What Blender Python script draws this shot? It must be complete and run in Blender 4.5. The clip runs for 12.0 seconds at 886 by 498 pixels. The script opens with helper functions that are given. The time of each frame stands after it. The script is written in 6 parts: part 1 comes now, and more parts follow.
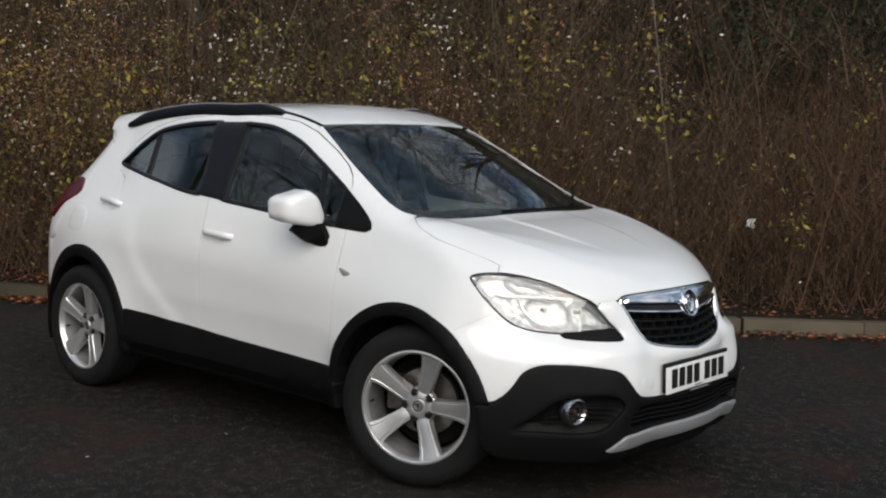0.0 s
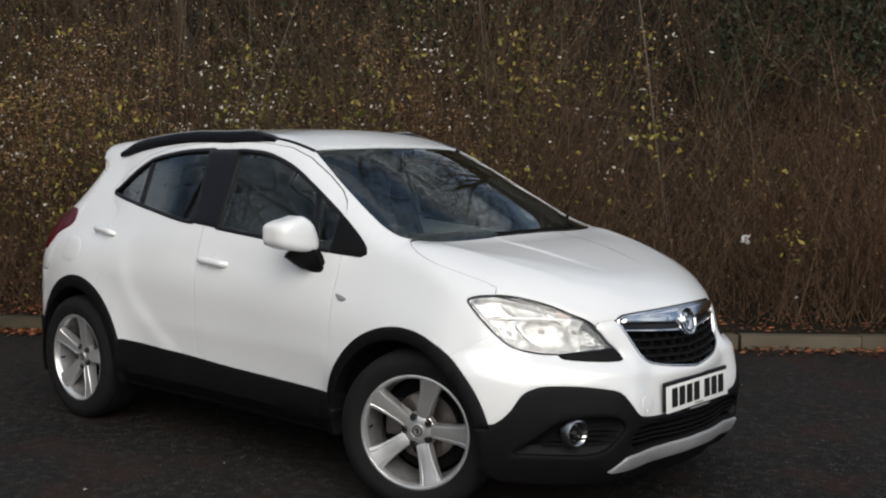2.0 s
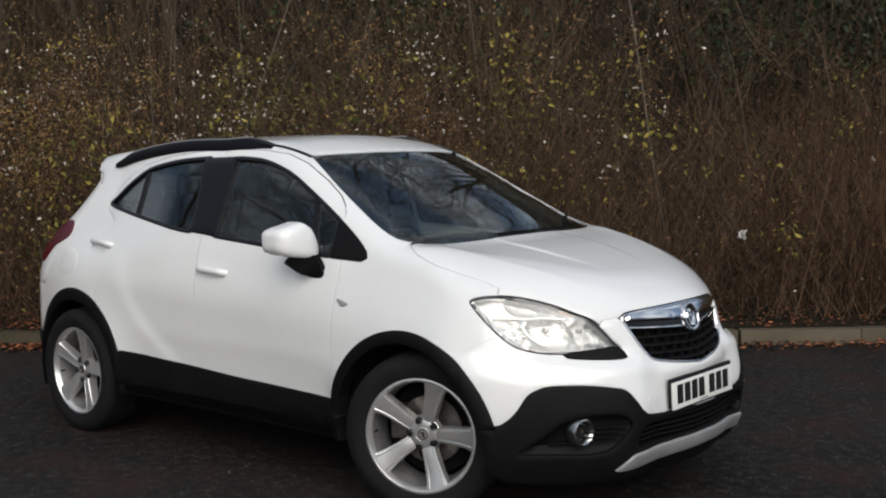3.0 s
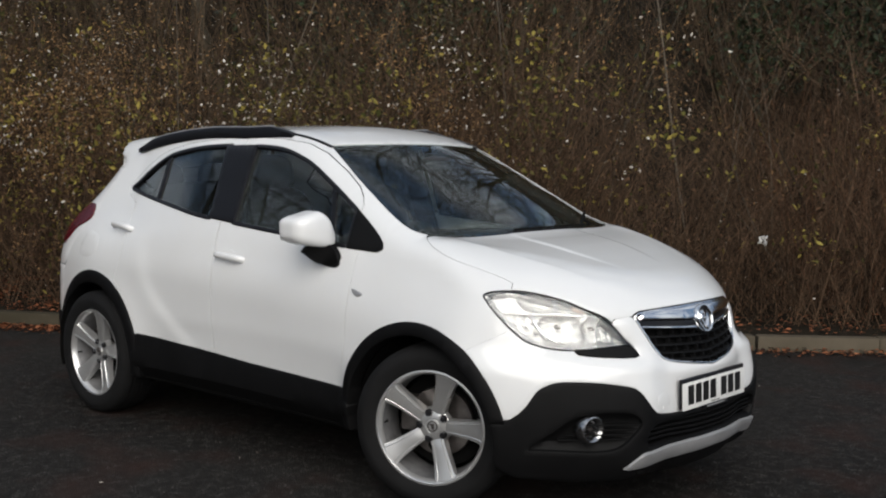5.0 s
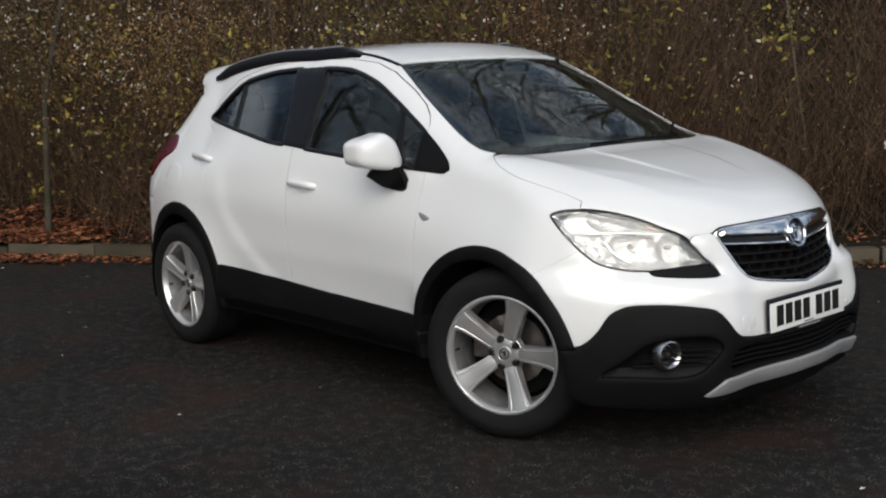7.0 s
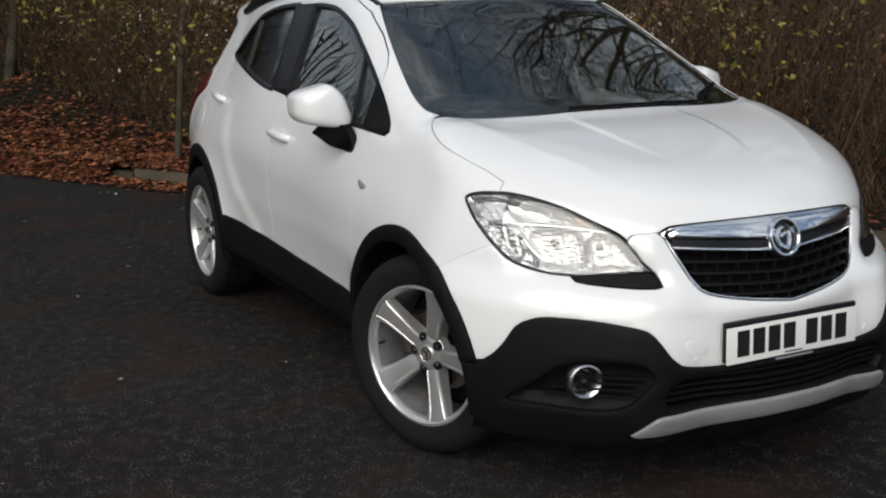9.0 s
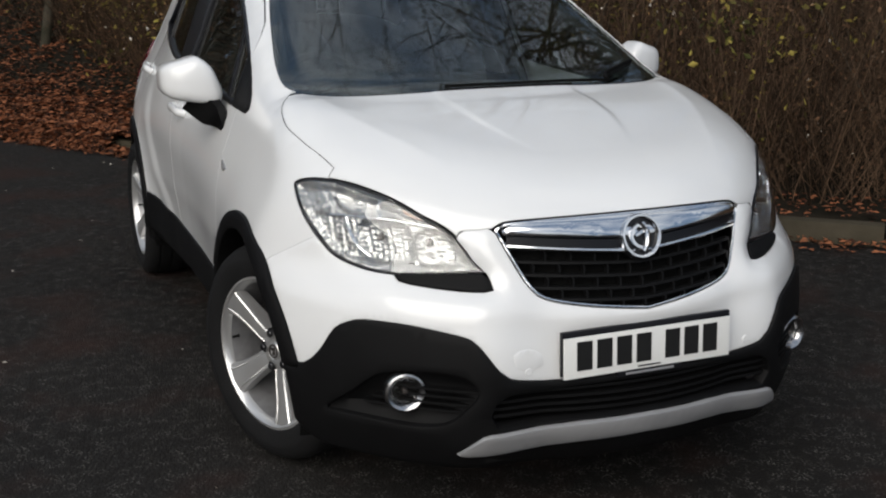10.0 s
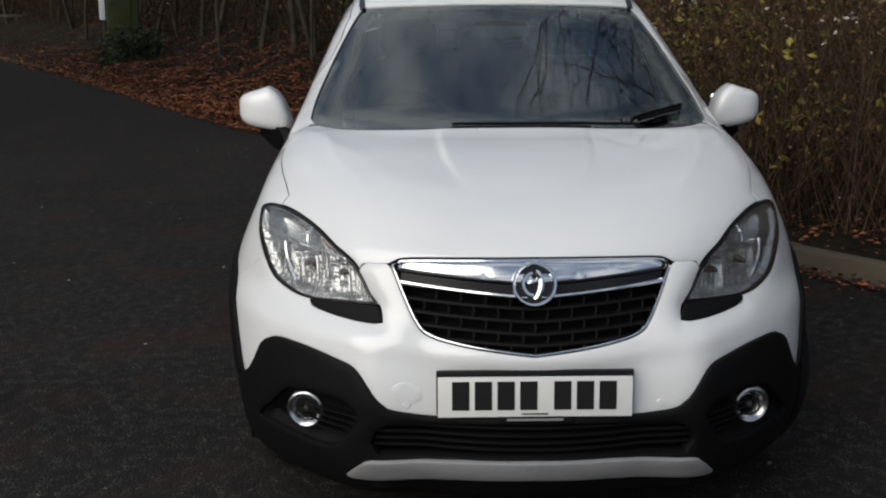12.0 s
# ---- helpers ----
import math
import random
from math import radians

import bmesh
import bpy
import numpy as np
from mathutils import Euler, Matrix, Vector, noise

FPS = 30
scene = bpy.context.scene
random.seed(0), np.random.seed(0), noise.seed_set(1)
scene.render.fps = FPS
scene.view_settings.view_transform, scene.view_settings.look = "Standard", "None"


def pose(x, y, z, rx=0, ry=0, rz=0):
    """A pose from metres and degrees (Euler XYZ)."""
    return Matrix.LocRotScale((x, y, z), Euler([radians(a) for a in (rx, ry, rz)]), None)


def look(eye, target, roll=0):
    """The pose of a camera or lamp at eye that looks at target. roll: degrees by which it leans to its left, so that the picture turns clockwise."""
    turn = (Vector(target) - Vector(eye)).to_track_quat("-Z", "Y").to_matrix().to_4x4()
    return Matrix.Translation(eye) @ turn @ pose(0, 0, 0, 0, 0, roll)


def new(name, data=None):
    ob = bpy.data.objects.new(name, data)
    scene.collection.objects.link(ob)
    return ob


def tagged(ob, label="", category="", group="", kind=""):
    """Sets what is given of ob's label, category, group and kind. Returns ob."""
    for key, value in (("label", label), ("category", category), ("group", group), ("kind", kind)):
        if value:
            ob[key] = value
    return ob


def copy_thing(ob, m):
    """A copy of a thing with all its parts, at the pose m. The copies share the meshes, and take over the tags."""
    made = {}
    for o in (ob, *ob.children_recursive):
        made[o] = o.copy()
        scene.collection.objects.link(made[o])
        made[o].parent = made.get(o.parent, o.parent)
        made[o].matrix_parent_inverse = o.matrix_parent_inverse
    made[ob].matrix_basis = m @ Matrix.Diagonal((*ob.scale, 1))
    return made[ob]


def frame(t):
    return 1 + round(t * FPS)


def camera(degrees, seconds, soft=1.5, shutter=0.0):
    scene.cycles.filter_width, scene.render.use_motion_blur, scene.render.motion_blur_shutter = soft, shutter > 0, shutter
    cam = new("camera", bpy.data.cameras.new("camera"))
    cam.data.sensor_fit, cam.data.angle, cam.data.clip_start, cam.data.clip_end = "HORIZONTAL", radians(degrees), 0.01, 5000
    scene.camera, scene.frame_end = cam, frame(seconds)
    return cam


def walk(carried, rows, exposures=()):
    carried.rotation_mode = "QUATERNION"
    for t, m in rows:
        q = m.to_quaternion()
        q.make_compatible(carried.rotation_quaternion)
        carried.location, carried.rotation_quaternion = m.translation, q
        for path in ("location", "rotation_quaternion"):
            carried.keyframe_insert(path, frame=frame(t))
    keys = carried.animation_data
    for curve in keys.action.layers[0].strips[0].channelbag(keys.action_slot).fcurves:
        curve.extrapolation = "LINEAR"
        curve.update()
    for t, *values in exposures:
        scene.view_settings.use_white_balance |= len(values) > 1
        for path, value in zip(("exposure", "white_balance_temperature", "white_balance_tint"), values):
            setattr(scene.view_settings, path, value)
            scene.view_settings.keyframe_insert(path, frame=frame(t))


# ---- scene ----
cam = camera(42.75, 12.0, 2.1)
PATH = [
    (0, (3.182, -4.261, 1.544), (1.8652, -2.7712, 1.3220), 1.50),
    (0.5, (3.172, -4.256, 1.544), (1.8591, -2.7623, 1.3284), 1.69),
    (1, (3.167, -4.251, 1.545), (1.8662, -2.7458, 1.3399), 1.00),
    (1.5, (3.176, -4.249, 1.538), (1.8667, -2.7499, 1.3455), -0.09),
    (2, (3.164, -4.254, 1.547), (1.8525, -2.7547, 1.3639), 0.29),
    (2.5, (3.124, -4.265, 1.544), (1.8196, -2.7592, 1.3669), -1.32),
    (4.5, (3.170, -4.251, 1.515), (1.8560, -2.7522, 1.3470), 0.11),
    (5, (3.164, -4.254, 1.515), (1.8309, -2.7736, 1.3370), 0.57),
    (5.5, (3.140, -4.262, 1.526), (1.8114, -2.7779, 1.3423), -1.17),
    (6, (3.119, -4.259, 1.514), (1.7643, -2.8052, 1.2907), 0.27),
    (6.5, (3.105, -4.222, 1.516), (1.7307, -2.8029, 1.2033), -2.42),
    (6.7, (3.147, -4.100, 1.489), (1.7287, -2.7254, 1.1734), -2.60),
    (8.3, (3.290, -3.035, 1.480), (1.6117, -2.0019, 1.1371), -0.91),
    (8.5, (3.313, -2.874, 1.488), (1.6345, -1.8543, 1.1100), -0.97),
    (9, (3.317, -2.456, 1.516), (1.5821, -1.5568, 1.0913), -0.74),
    (9.5, (3.254, -2.067, 1.504), (1.4714, -1.2673, 1.0758), -2.37),
    (10, (3.334, -1.626, 1.497), (1.5408, -0.8755, 1.0249), -0.38),
    (10.5, (3.404, -1.227, 1.540), (1.4911, -0.7903, 1.1514), -1.01),
    (11, (3.466, -0.896, 1.560), (1.5275, -0.4991, 1.2694), -3.21),
    (11.5, (3.671, -0.568, 1.565), (1.7052, -0.4054, 1.2352), -2.52),
    (12, (3.734, -0.284, 1.559), (1.7821, -0.2567, 1.1251), -0.26),
]
EXPOSURES = [(0.0, -0.03), (6.5, -0.04), (9.5, -0.08), (10.5, -0.16), (12.0, -0.30)]
walk(cam, [(t, look(eye, target, roll)) for t, eye, target, roll in PATH], EXPOSURES)

# ---- light: overcast winter sky, soft sun ----
SUN_ELEVATION, SUN_TURN = radians(33), radians(134)
world = bpy.data.worlds.new("overcast_sky")
scene.world = world
world.use_nodes = True
wn, wl = world.node_tree.nodes, world.node_tree.links
sky = wn.new("ShaderNodeTexSky")
sky.sky_type, sky.sun_disc, sky.sun_elevation, sky.sun_rotation = "NISHITA", False, SUN_ELEVATION, SUN_TURN
sky.dust_density = 3.0
cloud_place = wn.new("ShaderNodeTexCoord")
cloud = wn.new("ShaderNodeTexNoise")
cloud.inputs["Scale"].default_value, cloud.inputs["Detail"].default_value = 4.6, 5.0
cloud_ramp = wn.new("ShaderNodeValToRGB")
cloud_ramp.color_ramp.elements[0].position, cloud_ramp.color_ramp.elements[1].position = 0.42, 0.60
cloud_ramp.color_ramp.elements[0].color = (1.9, 2.8, 4.3, 1)
cloud_ramp.color_ramp.elements[1].color = (9.2, 9.6, 10.0, 1)
cloud_mix = wn.new("ShaderNodeMix")
cloud_mix.data_type = "RGBA"
cloud_mix.inputs["Factor"].default_value = 0.8
cloud_shift = wn.new("ShaderNodeMapping")
cloud_shift.inputs["Location"].default_value = (0.35, 0.0, 0.6)
wl.new(cloud_place.outputs["Generated"], cloud_shift.inputs["Vector"])
wl.new(cloud_shift.outputs["Vector"], cloud.inputs["Vector"])
wl.new(cloud.outputs["Fac"], cloud_ramp.inputs["Fac"])
wl.new(sky.outputs["Color"], cloud_mix.inputs["A"])
wl.new(cloud_ramp.outputs["Color"], cloud_mix.inputs["B"])
wl.new(cloud_mix.outputs["Result"], wn["Background"].inputs["Color"])
wn["Background"].inputs["Strength"].default_value = 0.10

sun = new("sun", bpy.data.lights.new("sun", "SUN"))
sun.data.energy, sun.data.angle, sun.data.color = 2.6, radians(56), (1.0, 0.95, 0.87)
sun.matrix_basis = look((0, 0, 0), (-math.sin(SUN_TURN) * math.cos(SUN_ELEVATION), -math.cos(SUN_TURN) * math.cos(SUN_ELEVATION), -math.sin(SUN_ELEVATION)))
# ---- materials ----
def material(name, colour, rough=0.5, metal=0.0, vary=0.0, size=8.0, bump=0.0, bump_size=60.0, other=None, coat=0.0, rough_vary=0.0, per="", shine=0.5):
    """A surface with two scales of variation: broad stains (size) and fine grain (bump_size), in metres' inverse."""
    m = bpy.data.materials.new(name)
    m.use_nodes = True
    n, l = m.node_tree.nodes, m.node_tree.links
    p = n["Principled BSDF"]
    p.inputs["Roughness"].default_value, p.inputs["Metallic"].default_value = rough, metal
    p.inputs["Coat Weight"].default_value, p.inputs["Coat Roughness"].default_value = coat, 0.04
    p.inputs["Base Color"].default_value = (*colour, 1)
    p.inputs["Specular IOR Level"].default_value = shine
    place = n.new("ShaderNodeTexCoord")
    if vary or other:
        broad = n.new("ShaderNodeTexNoise")
        broad.inputs["Scale"].default_value, broad.inputs["Detail"].default_value = size, 6
        l.new(place.outputs["Object"], broad.inputs["Vector"])
        ramp = n.new("ShaderNodeValToRGB")
        ramp.color_ramp.elements[0].position, ramp.color_ramp.elements[1].position = 0.3, 0.7
        dark = other or tuple(c * (1 - vary) for c in colour)
        ramp.color_ramp.elements[0].color, ramp.color_ramp.elements[1].color = (*dark, 1), (*colour, 1)
        if per:
            source = n.new("ShaderNodeObjectInfo" if per == "object" else "ShaderNodeNewGeometry")
            mix = n.new("ShaderNodeMath")
            mix.operation = "MULTIPLY_ADD"
            mix.inputs[1].default_value = 0.35
            l.new(broad.outputs["Fac"], mix.inputs[0])
            scale = n.new("ShaderNodeMath")
            scale.operation = "MULTIPLY_ADD"
            scale.inputs[1].default_value, scale.inputs[2].default_value = 0.66, 0.0
            l.new(source.outputs["Random" if per == "object" else "Random Per Island"], scale.inputs[0])
            l.new(scale.outputs[0], mix.inputs[2])
            l.new(mix.outputs[0], ramp.inputs["Fac"])
        else:
            l.new(broad.outputs["Fac"], ramp.inputs["Fac"])
        l.new(ramp.outputs["Color"], p.inputs["Base Color"])
        if rough_vary:
            span = n.new("ShaderNodeMapRange")
            span.inputs["To Min"].default_value, span.inputs["To Max"].default_value = rough - rough_vary, rough + rough_vary
            l.new(broad.outputs["Fac"], span.inputs["Value"])
            l.new(span.outputs["Result"], p.inputs["Roughness"])
    if bump:
        fine = n.new("ShaderNodeTexNoise")
        fine.inputs["Scale"].default_value, fine.inputs["Detail"].default_value = bump_size, 5
        relief = n.new("ShaderNodeBump")
        relief.inputs["Strength"].default_value, relief.inputs["Distance"].default_value = bump, 0.01
        l.new(place.outputs["Object"], fine.inputs["Vector"])
        l.new(fine.outputs["Fac"], relief.inputs["Height"])
        l.new(relief.outputs["Normal"], p.inputs["Normal"])
    return m


def glass(name, colour, ior=1.5):
    m = material(name, colour, 0.0)
    p = m.node_tree.nodes["Principled BSDF"]
    p.inputs["Transmission Weight"].default_value, p.inputs["IOR"].default_value = 1.0, ior
    return m


PAINT = material("white_car_paint", (0.755, 0.76, 0.765), 0.35, coat=1.0, vary=0.03, size=3)
CLADDING = material("black_grained_plastic", (0.0048, 0.0048, 0.0052), 0.6, shine=0.14, bump=0.12, bump_size=900, vary=0.25, size=14)
GLOSS_BLACK = material("gloss_black_trim", (0.008, 0.008, 0.010), 0.28, shine=0.35, vary=0.2, size=5)
RUBBER = material("tyre_rubber", (0.009, 0.009, 0.0095), 0.8, shine=0.2, bump=0.25, bump_size=220, vary=0.4, size=9)
ALLOY = material("silver_alloy", (0.62, 0.62, 0.62), 0.32, 0.75, vary=0.1, size=12, bump=0.03, bump_size=400)
# darker copy of the alloy: the barrel's shade is put into its colour
ALLOY_SHADE = material("alloy_barrel_painted_shade", (0.42, 0.42, 0.43), 0.42, 0.7, vary=0.4, size=16)
CHROME = material("chrome", (0.76, 0.77, 0.79), 0.12, 1.0, vary=0.04, size=6)
STEEL = material("brake_steel", (0.22, 0.20, 0.19), 0.4, 0.9, vary=0.5, size=20)
NUT = material("dark_wheel_nut", (0.055, 0.055, 0.06), 0.35, 0.8, vary=0.4, size=60)
SILVER = material("silver_skid_paint", (0.42, 0.42, 0.43), 0.4, 0.5, vary=0.12, size=10)
MIRROR = material("mirror_silver", (0.9, 0.9, 0.9), 0.02, 1.0)
WINDSCREEN = glass("windscreen_glass", (0.34, 0.42, 0.42), 1.80)
TINTED = glass("side_glass", (0.40, 0.46, 0.44), 1.66)
LENS = glass("clear_lamp_lens", (0.97, 0.98, 0.98))
RED_LENS = material("red_lamp_lens", (0.085, 0.003, 0.008), 0.25, coat=0.25, vary=0.3, size=20)
AMBER = material("amber_bulb", (0.42, 0.27, 0.2), 0.2, vary=0.2, size=30)
REFLECTOR = material("lamp_reflector", (0.55, 0.55, 0.54), 0.24, 1.0, vary=0.25, size=40, bump=0.30, bump_size=150)
FOG_RING = material("fog_lamp_ring", (0.45, 0.45, 0.46), 0.26, 1.0, vary=0.1, size=30)
FOG_BOWL = material("fog_lamp_bowl", (0.20, 0.20, 0.21), 0.35, 0.8, vary=0.3, size=60)
PLATE_WHITE = material("plate_white", (0.78, 0.78, 0.76), 0.35, vary=0.05, size=9)
PLATE_BLACK = material("plate_black", (0.012, 0.012, 0.012), 0.4, vary=0.2, size=30)
DARK = material("underbody_black", (0.006, 0.006, 0.006), 0.9, shine=0.1, vary=0.4, size=8)
CABIN = material("cabin_charcoal", (0.035, 0.036, 0.04), 0.7, bump=0.1, bump_size=500, vary=0.3, size=10)
SEAT_CLOTH = material("seat_cloth", (0.045, 0.046, 0.05), 0.9, bump=0.2, bump_size=700, vary=0.3, size=20)
HEADLINING = material("headlining", (0.30, 0.30, 0.29), 0.9, vary=0.1, size=12)
# ---- ground, kerb and verge ----
KERB = ((-60.0, -31.0), (-40.0, -19.0), (-30.0, -13.2), (-21.6, -8.45), (-17.7, -6.3), (-13.1, -3.95), (-9.6, -1.95), (-6.93, -0.36), (-5.4, 0.49), (-2.42, 2.10), (-0.80, 3.66), (0.05, 4.34), (3.0, 7.2), (10.0, 15.0), (24.0, 33.0))


def catmull(points, closed=True, step=0.015):
    """A smooth line through the points, at even steps."""
    p = np.array(points, float)
    n = len(p)
    out = []
    for i in range(n if closed else n - 1):
        a, b, c, d = (p[(i + k) % n] if closed else p[min(max(i + k, 0), n - 1)] for k in (-1, 0, 1, 2))
        count = max(int(np.linalg.norm(c - b) / step), 1)
        t = (np.arange(count) / count)[:, None]
        out.append(0.5 * (2 * b + (c - a) * t + (2 * a - 5 * b + 4 * c - d) * t ** 2 + (3 * b - a - 3 * c + d) * t ** 3))
    if not closed:
        out.append(p[-1:])
    return np.concatenate(out)


KERB_LINE = catmull(KERB, False, 0.25)
KERB_TANGENT = np.gradient(KERB_LINE, axis=0)
KERB_TANGENT /= np.linalg.norm(KERB_TANGENT, axis=1)[:, None]
KERB_NORMAL = np.stack([-KERB_TANGENT[:, 1], KERB_TANGENT[:, 0]], 1)
KERB_LENGTH = np.concatenate(([0], np.cumsum(np.linalg.norm(np.diff(KERB_LINE, axis=0), axis=1))))
NEAR_CAR = KERB_LENGTH[np.argmin(np.hypot(KERB_LINE[:, 0] + 3, KERB_LINE[:, 1] - 1.6))]


def verge(s, d):
    """The place s metres along the kerb (0 beside the car, growing to the nose) and d metres behind its face."""
    s = np.asarray(s, float) + NEAR_CAR
    x, y, nx, ny = (np.interp(s, KERB_LENGTH, c) for c in (KERB_LINE[:, 0], KERB_LINE[:, 1], KERB_NORMAL[:, 0], KERB_NORMAL[:, 1]))
    return x + nx * d, y + ny * d


def bank(s, d):
    """The verge's height: a shallow litter-covered margin, then a bank that climbs."""
    d = np.asarray(d, float)
    h = 0.10 - 0.085 * np.clip((-np.asarray(s) - 4) / 2, 0, 1) * np.clip(1 - (d - 0.1) / 0.7, 0, 1) + 0.10 * np.clip(d - 0.1, 0, 2) + 0.42 * np.clip(d - 1.6, 0, 40) ** 1.12
    return h + 0.05 * np.sin(s * 1.7 + d * 2.1) * np.clip(d - 0.2, 0, 1) + 0.04 * np.sin(s * 4.1 - d * 3.3) * np.clip(d - 0.2, 0, 1)


def mesh_object(name, verts, faces, mat, parent=None, smooth=False):
    me = bpy.data.meshes.new(name)
    me.from_pydata(np.asarray(verts, float).tolist(), [], faces)
    me.materials.append(mat)
    if smooth:
        me.shade_smooth()
    me.update()
    ob = new(name, me)
    ob.parent = parent
    return ob


def ground_material():
    m = material("worn_asphalt", (0.0200, 0.0182, 0.0168), 0.85, shine=0.12, bump=0.9, bump_size=110, rough_vary=0.12, vary=0.55, size=0.55)
    n, l = m.node_tree.nodes, m.node_tree.links
    p = n["Principled BSDF"]
    base = p.inputs["Base Color"].links[0].from_socket
    place = [k for k in n if k.type == "TEX_COORD"][0]
    # pale chippings in the binder
    chip = n.new("ShaderNodeTexVoronoi")
    chip.inputs["Scale"].default_value = 105
    edge = n.new("ShaderNodeValToRGB")
    edge.color_ramp.elements[0].position, edge.color_ramp.elements[1].position = 0.16, 0.42
    edge.color_ramp.elements[0].color, edge.color_ramp.elements[1].color = (1, 1, 1, 1), (0, 0, 0, 1)
    pick = n.new("ShaderNodeTexNoise")
    pick.inputs["Scale"].default_value, pick.inputs["Detail"].default_value = 17, 6
    pick_ramp = n.new("ShaderNodeValToRGB")
    pick_ramp.color_ramp.elements[0].position, pick_ramp.color_ramp.elements[1].position = 0.42, 0.74
    both = n.new("ShaderNodeMath")
    both.operation = "MULTIPLY"
    stone = n.new("ShaderNodeMix")
    stone.data_type = "RGBA"
    stone.inputs["B"].default_value = (0.20, 0.19, 0.175, 1)
    for tex in (chip, pick):
        l.new(place.outputs["Object"], tex.inputs["Vector"])
    l.new(chip.outputs["Distance"], edge.inputs["Fac"])
    l.new(pick.outputs["Fac"], pick_ramp.inputs["Fac"])
    l.new(edge.outputs["Color"], both.inputs[0])
    l.new(pick_ramp.outputs["Color"], both.inputs[1])
    l.new(both.outputs[0], stone.inputs["Factor"])
    l.new(base, stone.inputs["A"])
    # reddish moss and leaf-stain patches
    stain = n.new("ShaderNodeTexNoise")
    stain.inputs["Scale"].default_value, stain.inputs["Detail"].default_value = 1.9, 8
    stain_ramp = n.new("ShaderNodeValToRGB")
    stain_ramp.color_ramp.elements[0].position, stain_ramp.color_ramp.elements[1].position = 0.50, 0.70
    stain_ramp.color_ramp.elements[1].color = (0.6, 0.6, 0.6, 1)
    red = n.new("ShaderNodeMix")
    red.data_type = "RGBA"
    red.inputs["B"].default_value = (0.036, 0.018, 0.014, 1)
    l.new(place.outputs["Object"], stain.inputs["Vector"])
    l.new(stain.outputs["Fac"], stain_ramp.inputs["Fac"])
    l.new(stain_ramp.outputs["Color"], red.inputs["Factor"])
    l.new(stone.outputs["Result"], red.inputs["A"])
    l.new(red.outputs["Result"], p.inputs["Base Color"])
    return m


def ground():
    side = 900
    xs = np.concatenate(([-side], np.linspace(-60, 40, 81), [side]))
    verts, faces = [], []
    for yy in xs:
        for xx in xs:
            flat = 0 if abs(xx) > 100 or abs(yy) > 100 else 0.006 * math.sin(xx * 0.9 + yy * 0.4) * math.sin(yy * 0.7)
            verts.append((xx, yy, flat - 0.006))
    n = len(xs)
    for j in range(n - 1):
        for i in range(n - 1):
            faces.append((j * n + i, j * n + i + 1, (j + 1) * n + i + 1, (j + 1) * n + i))
    ob = mesh_object("ground", verts, faces, ground_material(), smooth=True)
    return tagged(ob, "dark worn asphalt with reddish stains and pale chippings", "ground", kind="structure")


ground()

SOIL = material("leaf_mould_soil", (0.026, 0.020, 0.014), 0.95, shine=0.1, bump=1.0, bump_size=30, other=(0.010, 0.010, 0.007), size=5)


def verge_bank():
    ss = np.arange(-46, 32, 0.4)
    ds = np.concatenate((np.arange(0.10, 2.2, 0.15), np.arange(2.3, 8, 0.5), np.arange(8.5, 26, 2.5)))
    verts, faces = [], []
    for s in ss:
        for d in ds:
            x, y = verge(s, d)
            verts.append((x, y, bank(s, d) - 0.02))
    n = len(ds)
    for i in range(len(ss) - 1):
        for j in range(n - 1):
            faces.append((i * n + j, (i + 1) * n + j, (i + 1) * n + j + 1, i * n + j + 1))
    return tagged(mesh_object("bank", verts, faces, SOIL, smooth=True), "dark brown earth bank under leaf litter beside the road", "bank", kind="structure")


verge_bank()


def twig_mesh(rng, bases, heights, leans, radii, bends, segments=4, sides=3):
    """Bent tapered stems, all in one array of vertices and faces."""
    count = len(bases)
    t = np.linspace(0, 1, segments + 1)
    phase = rng.uniform(0, 6.28, (count, 2, 1))
    c = bases[:, None] + (np.asarray(heights)[:, None] * t)[..., None] * leans[:, None]
    c[..., 0] += np.asarray(bends)[:, None] * (np.sin(phase[:, 0] + 3.5 * t) - np.sin(phase[:, 0]))
    c[..., 1] += np.asarray(bends)[:, None] * (np.sin(phase[:, 1] + 3.1 * t) - np.sin(phase[:, 1]))
    r = np.asarray(radii)[:, None] * (1 - 0.8 * t)
    turn = np.arange(sides) * 2 * math.pi / sides
    v = np.repeat(c[:, :, None], sides, 2)
    v[..., 0] += r[..., None] * np.cos(turn)
    v[..., 1] += r[..., None] * np.sin(turn)
    k, j = np.meshgrid(np.arange(segments), np.arange(sides), indexing="ij")
    a, b = (k * sides + j).ravel(), (k * sides + (j + 1) % sides).ravel()
    one = np.stack([a, b, b + sides, a + sides], 1)
    f = one[None] + (np.arange(count) * (segments + 1) * sides)[:, None, None]
    return v.reshape(-1, 3), f.reshape(-1, 4).tolist()


